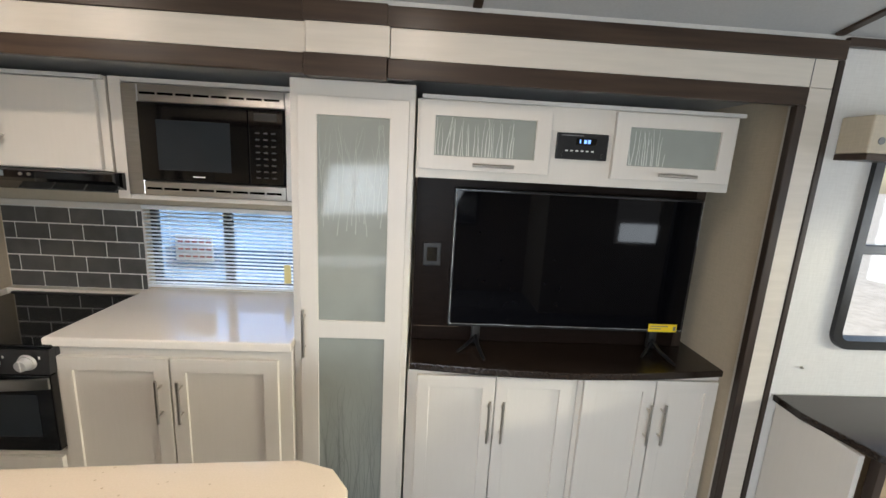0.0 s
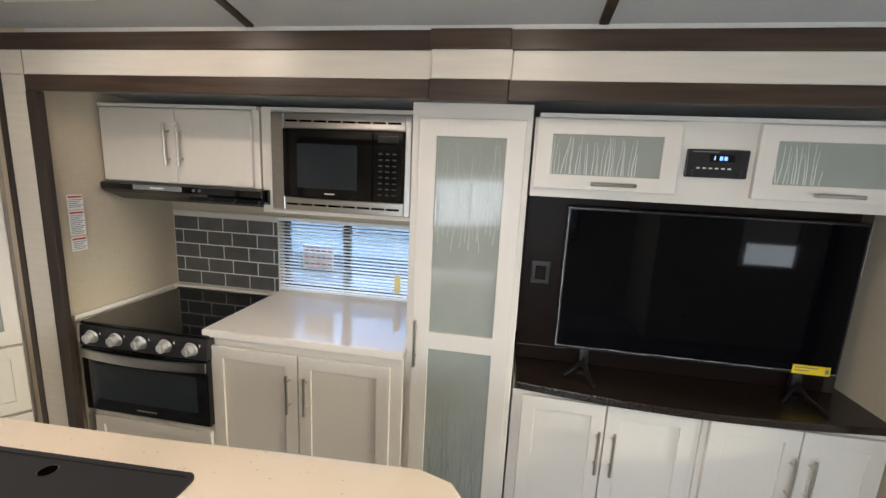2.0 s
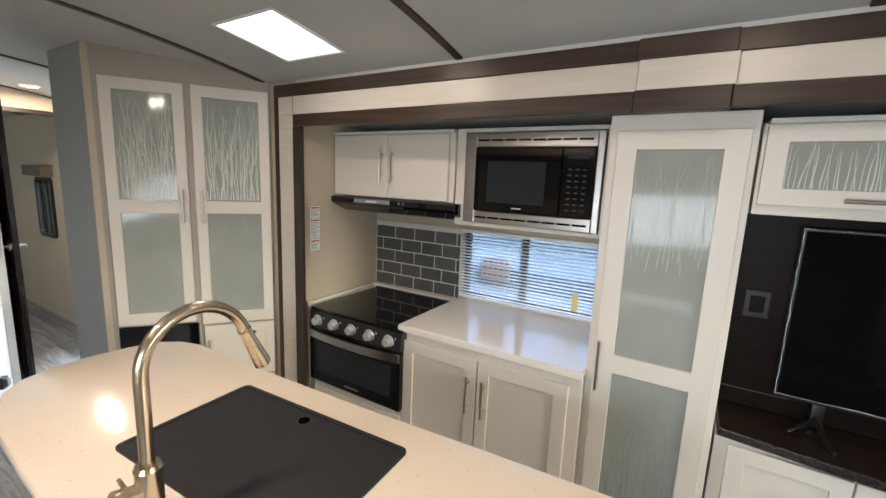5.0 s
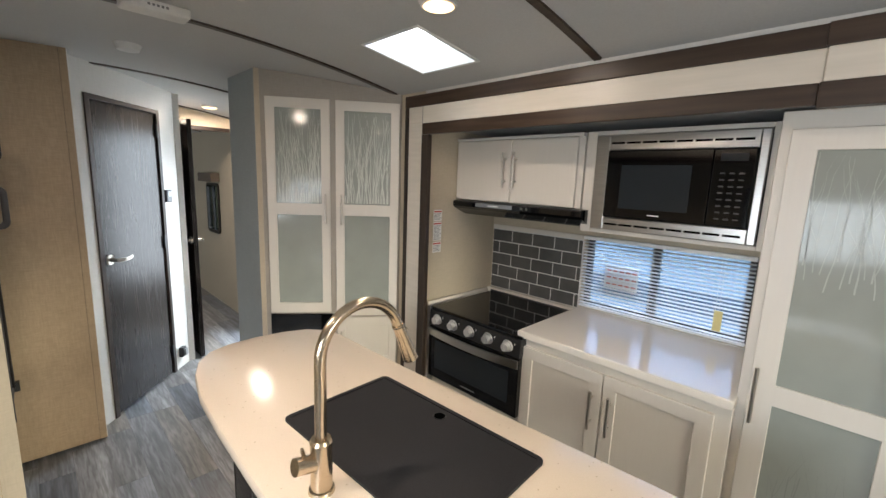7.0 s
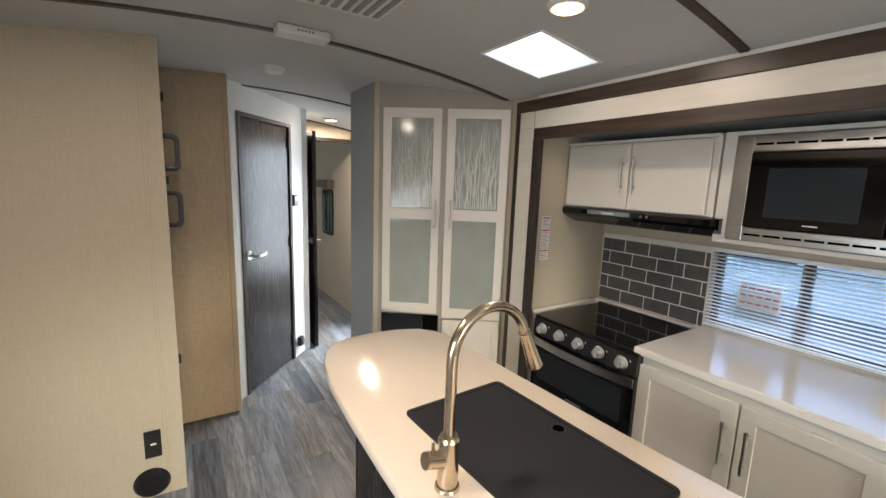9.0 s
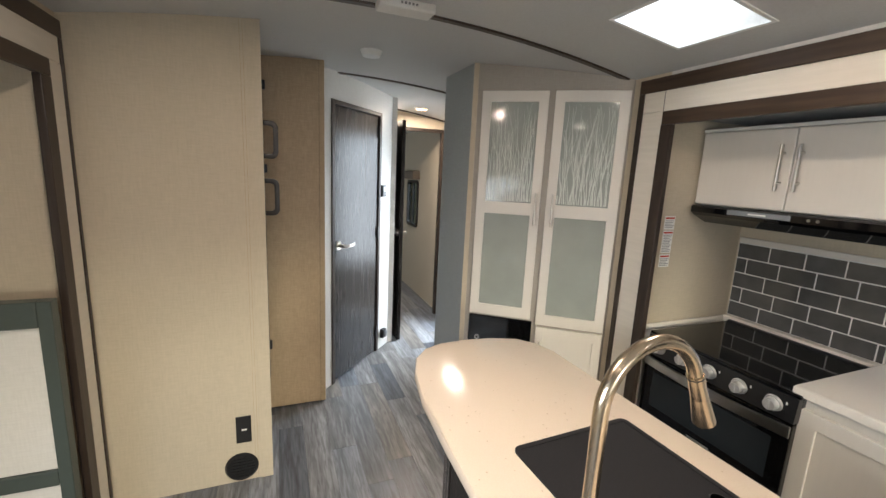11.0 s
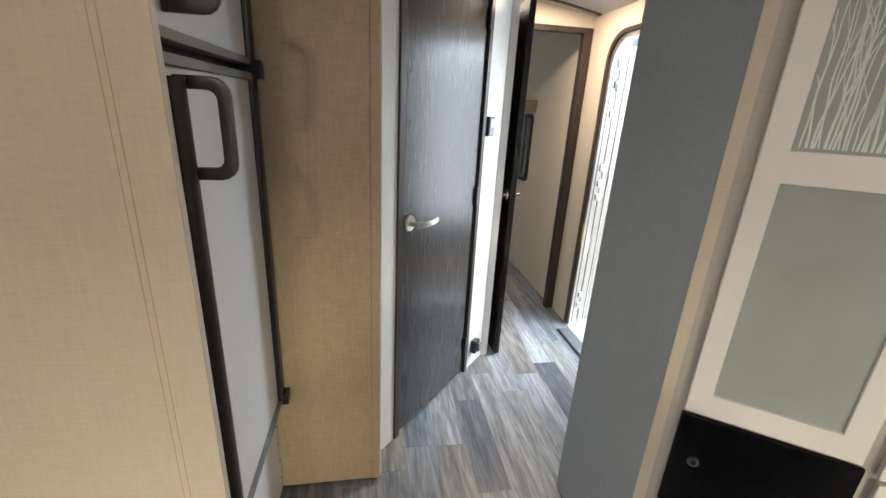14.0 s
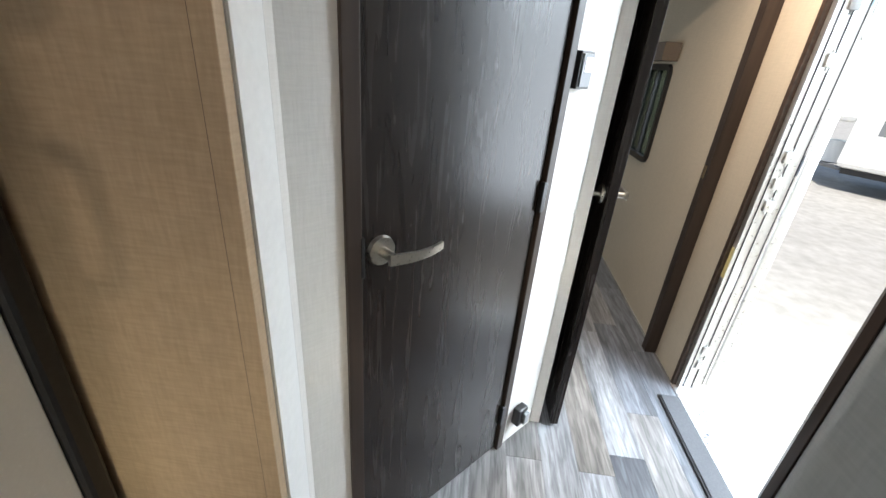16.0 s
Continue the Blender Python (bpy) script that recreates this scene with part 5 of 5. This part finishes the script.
def lever(parent, x, z, s, along, y0=0.0, mat="steel"):
    bm = rod(bmesh.new(), (x, y0, z), (x, y0 + s * 0.009, z), 0.034, 0.031, 32)
    rod(bm, (x, y0 + s * 0.009, z), (x, y0 + s * 0.050, z), 0.0115, 0.0105, 20)
    rows = []
    for k in range(13):
        u = k / 12
        cx, cy, cz = x - along * 0.012 + along * 0.137 * u, y0 + s * (0.050 + 0.008 * math.sin(u * math.pi * 0.8)), z - 0.004 * math.sin(u * math.pi) + 0.012 * max(0, u - 0.75) * 4 * (u - 0.75)
        h = 0.0125 - 0.004 * u
        rows.append([bm.verts.new(p) for p in ((cx, cy - 0.004, cz - h), (cx, cy + 0.004, cz - h), (cx, cy + 0.0045, cz), (cx, cy + 0.004, cz + h), (cx, cy - 0.004, cz + h), (cx, cy - 0.0045, cz))])
    for a, b in zip(rows, rows[1:]):
        for k in range(6):
            bm.faces.new((a[k], b[k], b[(k + 1) % 6], a[(k + 1) % 6]))
    bm.faces.new(rows[0]), bm.faces.new(rows[-1][::-1])
    bmesh.ops.recalc_face_normals(bm, faces=bm.faces)
    return part("lever_handle", bm, M[mat], parent, "brushed nickel lever handle", smooth=True)


lever(hdoor, DW - 0.072, 1.016, sgn, -1.0, y0=-0.004 * sgn)
hb("latch_plate", (DW - 0.026, -0.02, 0.97), (DW - 0.018, 0.0105, 1.06), M["black"], hdoor, "black latch plate", 0.001)

# wall bits beside the door
th = thing("thermostat", (d1.x, d1.y, 0), "small dark wall thermostat with a pale face", "thermostat", rz=DA)
hb("base", (-0.085, 0.0005, 1.338), (-0.022, 0.018, 1.430), M["black"], th, "black base")
hb("face", (-0.080, 0.0185, 1.344), (-0.030, 0.022, 1.424), M["rvgrey"], th, "grey face", 0.001)
hb("display", (-0.074, 0.0222, 1.38), (-0.040, 0.0232, 1.416), M["fridge"], th, "pale display", 0)
bx = thing("door_catch", (d1.x, d1.y, 0), "small black door catch low on the white wall", "door catch", rz=DA)
hb("body", (-0.110, 0.0005, 0.095), (-0.055, 0.035, 0.175), M["black"], bx, "", 0.006)
hb("clip", (-0.102, 0.0355, 0.11), (-0.072, 0.05, 0.16), M["rvgrey"], bx, "grey clip", 0.003)

# bedroom doorway with its open leaf
bd = thing("door_2", (-5.45, 1.163, 0), "open dark bedroom door standing back along the hall", "door", rz=1.8)
pbox("leaf", (0.0, -0.016, 0.015), (0.61, 0.016, 1.975), M["espresso"], bd, "espresso wood door leaf", 0.002)
lever(bd, 0.545, 1.012, 1.0, -1.0, y0=0.016)
lever(bd, 0.545, 1.012, -1.0, -1.0, y0=-0.016)
for lo, hi in (((-5.505, YN - 0.06, 0.0), (-5.455, YN, 1.985)), ((-5.505, 1.1235, 0.0), (-5.455, 1.145, 1.985)), ((-5.505, 1.1455, 1.95), (-5.455, YN - 0.0605, 1.985))):
    part("door_frame", bev(lo, hi, 0.002), M["darkv"], None, "dark brown bedroom door frame", "structure")
sp = thing("strike_plate", (-5.48, YN - 0.0605, 1.0), "small brass strike plate on the dark door frame", "strike plate")
pbox("plate", (-0.012, -0.002, -0.03), (0.012, 0.0, 0.03), M["faucet"], sp, "", 0.001)

# bedroom window and its box
bw = thing("bedroom_window", ((BX0 + BX1) / 2, 1.812, (BZ0 + BZ1) / 2), "small black-framed bedroom window with rounded corners", "window")
hw, hh = (BX1 - BX0) / 2 + 0.02, (BZ1 - BZ0) / 2 + 0.02
bm = ring(bmesh.new(), hw, hh, 0.06, 0.035, -0.012, 0.05)
box(bm, (-0.012, -0.004, -hh + 0.035), (0.012, 0.03, hh - 0.035), 0.002)
part("frame", bm, M["black"], bw, "black frame with rounded corners")
for x0, x1 in ((-hw + 0.035, -0.012), (0.012, hw - 0.035)):
    g = pbox("pane", (x0, 0.012, -hh + 0.035), (x1, 0.016, hh - 0.035), M["greenglass"], bw, "clear glass pane", 0)
    g.visible_shadow = False
bv = thing("bedroom_valance", ((BX0 + BX1) / 2, 1.80, 1.50), "brown fabric valance box above the bedroom window", "valance")
pbox("board", (-hw - 0.03, -0.075, -0.045), (hw + 0.03, 0.018, 0.055), M["valance"], bv, "", 0.004)

# ---- entry door opening ----
en = thing("entry_door", (EX0, YN, 0), "entry doorway with a bright metal frame, its door swung open outside", "door")
bm = bmesh.new()
R = 0.16
W = EX1 - EX0


def arch(inset):
    r = R - inset * 0.6
    out = [(inset, 0.0)]
    out += [(inset + r - r * math.cos(radians(9 * k)), ETOP - inset - r + r * math.sin(radians(9 * k))) for k in range(11)]
    out += [(W - inset - r + r * math.sin(radians(9 * k)), ETOP - inset - r + r * math.cos(radians(9 * k))) for k in range(11)]
    return out + [(W - inset, 0.0)]


def arch_frame(t0, t1, y0, y1):
    bm = bmesh.new()
    vs = [[bm.verts.new((x, y, z)) for x, z in pts] for pts, y in ((arch(t0), y0), (arch(t1), y0), (arch(t1), y1), (arch(t0), y1))]
    for a in range(4):
        A_, B_ = vs[a], vs[(a + 1) % 4]
        for k in range(len(A_) - 1):
            bm.faces.new((A_[k], A_[k + 1], B_[k + 1], B_[k]))
    for k in (0, -1):
        bm.faces.new([v[k] for v in vs])
    bmesh.ops.recalc_face_normals(bm, faces=bm.faces)
    return bm


part("inner_frame", arch_frame(-0.012, 0.010, -0.006, 0.035), M["dark"], en, "thin dark brown inner trim")
part("metal_frame", arch_frame(0.0101, 0.035, 0.012, 0.075), M["alu"], en, "bright aluminium door frame")
bm = bmesh.new()   # fills the square corners behind the rounded frame
for s_ in (0, 1):
    c_ = [(x, z) for x, z in arch(0.0)[1:12]]
    pts_ = [(0.0, ETOP)] + c_[::-1]
    if s_:
        pts_ = [(W - x, z) for x, z in pts_][::-1]
    f0 = [bm.verts.new((x, 0.0015, z)) for x, z in pts_]
    f1 = [bm.verts.new((x, 0.05, z)) for x, z in pts_]
    bm.faces.new(f0), bm.faces.new(f1[::-1])
    for k in range(len(f0)):
        bm.faces.new((f0[k], f1[k], f1[(k + 1) % len(f0)], f0[(k + 1) % len(f0)]))
bmesh.ops.recalc_face_normals(bm, faces=bm.faces)
part("corner_fill", bm, M["wall"], en, "wall board at the rounded corners")
# the open door, swung right back outside on its hinges, seen edge-on, and its screen door
od = part("door_leaf", box(bmesh.new(), (-0.66, 0.095, 0.02), (-0.002, 0.130, 1.90), 0.006), M["rvwhite"], en, "white outer door leaf")
pbox("leaf_edge", (-0.0015, 0.095, 0.03), (0.006, 0.130, 1.88), M["alu"], od, "aluminium door edge", 0.001)
sd = part("screen_door", box(bmesh.new(), (0.006, 0.140, 0.03), (0.020, 0.185, 1.86), 0.003), M["alu"], en, "folded aluminium screen door edge")
r = random.Random(4)
for z in (0.14, 0.22, 0.93, 1.02, 1.12, 1.45, 1.62, 1.74):
    bm = box(bmesh.new(), (0.012, 0.045, z), (0.046, 0.079, z + 0.045), 0.004)
    rod(bm, (0.030, 0.062, z - 0.012), (0.030, 0.062, z + 0.058), 0.008, seg=12)
    part("hinge", bm, M["alu"] if r.random() < 0.85 else M["print"], en, "metal hinge knuckle", smooth=True)
for gx, gy in ((0.0365, 0.030), (0.0365, 0.068), (0.006, 0.132)):
    part("gasket", rod(bmesh.new(), (gx, gy, 0.02), (gx, gy, 1.80), 0.0022, seg=8), M["black"], en, "black rubber gasket", smooth=True)
pbox("sticker", (0.0105, 0.0112, 0.62), (0.033, 0.0118, 0.76), M["tag"], en, "pale yellow sticker", 0)
pbox("sticker", (0.036, 0.036, 0.56), (0.0368, 0.07, 0.68), M["paper"], en, "white sticker", 0)
pbox("sill", (0.0, -0.01, -0.03), (W, 0.09, 0.004), M["alu"], en, "aluminium sill", 0.002)
mt = thing("threshold_mat", (-4.848, 1.772, 0.0), "flat charcoal threshold strip inside the entry", "mat")
part("strip", box(bmesh.new(), (-0.272, -0.05, 0.002), (0.272, 0.036, 0.012), 0.004), M["mat"], mt)
part("nosing", box(bmesh.new(), (-0.272, -0.060, 0.002), (0.272, -0.051, 0.009), 0.002), M["black"], mt, "thin black edge")
es = thing("entry_step", (-4.88, 1.97, -0.30), "folding metal entry step outside the door", "step")
pbox("tread", (-0.28, -0.08, 0.0), (0.28, 0.16, 0.03), M["step"], es, "worn metal tread", 0.004)
pbox("tread", (-0.28, 0.15, -0.26), (0.28, 0.39, -0.23), M["step"], es, "worn metal tread", 0.004)
for x in (-0.3, 0.281):
    pbox("side_arm", (x, -0.02, -0.34), (x + 0.012, 0.36, -0.28), M["alu"], es, "pale metal step side", 0.004)
# dark upright trim on the near side of the entry
part("trim", bev((EX1 + 0.0005, 1.802, 0.0), (EX1 + 0.035, 1.8195, 2.0), 0.002), M["darkv"], None, "dark brown upright strip by the entry", "structure")
part("trim", bev((EX1 + 0.036, 1.808, 0.0), (-3.8905, 1.8195, 2.1), 0.002), M["grey"], None, "grey wall board by the entry", "structure")

# ---- lounge slide-out: seating end and window, which show only in part and in reflections ----
lw = thing("lounge_window", (-1.0, OB - 0.02, 1.23), "wide black-framed lounge window", "window")
bm = ring(bmesh.new(), 0.92, 0.39, 0.06, 0.035, -0.03, 0.032)
box(bm, (-0.015, -0.02, -0.35), (0.015, 0.02, 0.35), 0.003)
part("frame", bm, M["black"], lw, "black frame")
for x0, x1 in ((-0.88, -0.015), (0.015, 0.88)):
    g = pbox("pane", (x0, -0.005, -0.35), (x1, 0.0, 0.35), M["glass"], lw, "clear glass pane", 0)
    g.visible_shadow = False
bt = thing("booth_back", (-3.03, -0.70, 0), "dark green-grey framed booth end with pale fabric panels", "seat", rz=90)
for lo, hi in (((-0.44, 0.0, 0.0), (-0.40, 0.05, 1.08)), ((0.13, 0.0, 0.0), (0.17, 0.05, 1.08)), ((-0.40, 0.0, 0.99), (0.13, 0.05, 1.08)), ((-0.40, 0.0, 0.40), (0.13, 0.05, 0.46))):
    pbox("frame", lo, hi, M["green"], bt, "dark green-grey frame", 0.004)
pbox("fabric_panel", (-0.40, 0.012, 0.46), (0.13, 0.035, 0.99), M["wallwhite"], bt, "pale fabric panel", 0.004)
pbox("fabric_panel", (-0.40, 0.012, 0.02), (0.13, 0.035, 0.40), M["wallwhite"], bt, "pale fabric panel", 0.004)

# ---- outdoors ----
bpy_ground = part("ground", box(bmesh.new(), (-220, -220, -1.0), (220, 220, -0.88)), M["ground"], None, "pale dusty gravel yard", "structure")


def trailer(x, y, w, h, rz, label, hitch=1, plain=False):
    t = thing("parked_trailer", (x, y, -0.88), label, "travel trailer", rz=rz, group="parked trailers")
    part("body", prism(bmesh.new(), [(-w / 2, -1.2), (w / 2, -1.2), (w / 2, 1.2), (-w / 2, 1.2)], 0.55, h, 0.12), M["rvwhite"], t, "white trailer body")
    pbox("band", (-w / 2 + 0.15, -1.206, 0.85), (w / 2 - 0.15, -1.2005, 1.15), M["white" if plain else "rvgrey"], t, "side band", 0)
    k = 0
    for wx in () if plain else (-w * 0.32, -w * 0.08, w * 0.3):
        pbox("window", (wx - 0.38, -1.215, 1.65), (wx + 0.38, -1.201, 2.25), M["rvglass"], t, "dark window", 0.004)
    if plain:
        part("overhang", prism(bmesh.new(), [(hitch * w / 2, -1.195), (hitch * (w / 2 + 2.2), -1.195), (hitch * (w / 2 + 2.2), 1.195), (hitch * w / 2, 1.195)], 1.55, h - 0.02, 0.12), M["rvwhite"], t, "white overhanging nose")
    pbox("side_door", (w * 0.08, -1.215, 0.75), (w * 0.08 + 0.7, -1.201, 2.55), M["white"], t, "white side door", 0.004)
    for wx in (-0.5, 0.45):
        bm = rod(bmesh.new(), (wx, -1.22, 0.34), (wx, -0.98, 0.34), 0.34, seg=28)
        wh = part("wheel", bm, M["black"], t, "black tyre", smooth=True)
        part("rim", rod(bmesh.new(), (wx, -1.228, 0.34), (wx, -1.221, 0.34), 0.19, seg=20), M["alu"], wh, "silver rim", smooth=True)
    pbox("chassis", (-w / 2 + 0.1, -1.1, 0.42), (w / 2 - 0.1, 1.1, 0.545), M["black"], t, "black chassis", 0.01)
    e = hitch * w / 2
    bm = tube(bmesh.new(), [(e, -0.7, 0.47), (e + hitch * 1.2, 0, 0.45)], 0.05, 8)
    tube(bm, [(e, 0.7, 0.47), (e + hitch * 1.2, 0, 0.45)], 0.05, 8)
    tube(bm, [(e + hitch * 1.1, 0, 0.45), (e + hitch * 1.1, 0, 0.0)], 0.04, 8)
    part("drawbar", bm, M["print"], t, "grey steel drawbar")
    part("gas_bottle_cover", rod(bmesh.new(), (e + hitch * 0.42, -0.1, 0.53), (e + hitch * 0.42, -0.1, 1.05), 0.30, 0.24, 24), M["fridge"], t, "pale gas bottle cover", smooth=True)
    for vx, vz in ((hitch * w * 0.40, 1.35), (hitch * w * 0.28, 2.35)):
        pbox("vent_hatch", (vx - 0.13, -1.213, vz), (vx + 0.13, -1.2012, vz + 0.34), M["rvgrey"], t, "grey vent hatch", 0.004)
    return t


trailer(-1.2, 7.4, 6.5, 3.2, 0, "white parked travel trailer with a grey band")
trailer(-12.5, 11.8, 6.0, 3.9, 37, "tall plain white parked travel trailer outside the entry door", -1, True)
trailer(5.0, 9.5, 7.0, 3.2, 10, "white parked travel trailer beyond the end window")
trailer(-2.0, -8.5, 7.5, 3.2, 180, "white parked travel trailer beyond the lounge window")
# ---- floor planks ----
r = random.Random(8)
PW, n_pl = 0.138, 0
shared = {}
y = YS + 0.02
row = 0
while y < YN - 0.002:
    x = -8.6 + r.uniform(-0.9, 0)
    y1 = min(y + PW - 0.0012, YN - 0.001)
    while x < 2.6:
        ln = r.choice((0.55, 0.7, 0.85, 1.0))
        a, b = max(x, -8.6), min(x + ln - 0.0012, 2.6)
        if b - a > 0.02:
            key = (round(b - a, 3), round(y1 - y, 3))
            if key not in shared:
                me = bpy.data.meshes.new("plank")
                bm = box(bmesh.new(), (0, 0, 0), (b - a, y1 - y, 0.0025))
                bm.to_mesh(me)
                bm.free()
                me.materials.append(M["plank"])
                shared[key] = me
            ob = new("plank", shared[key])
            ob.location = (a, y, -0.002)
            ob.parent = floor
            n_pl += 1
        x += ln
    y += PW
    row += 1
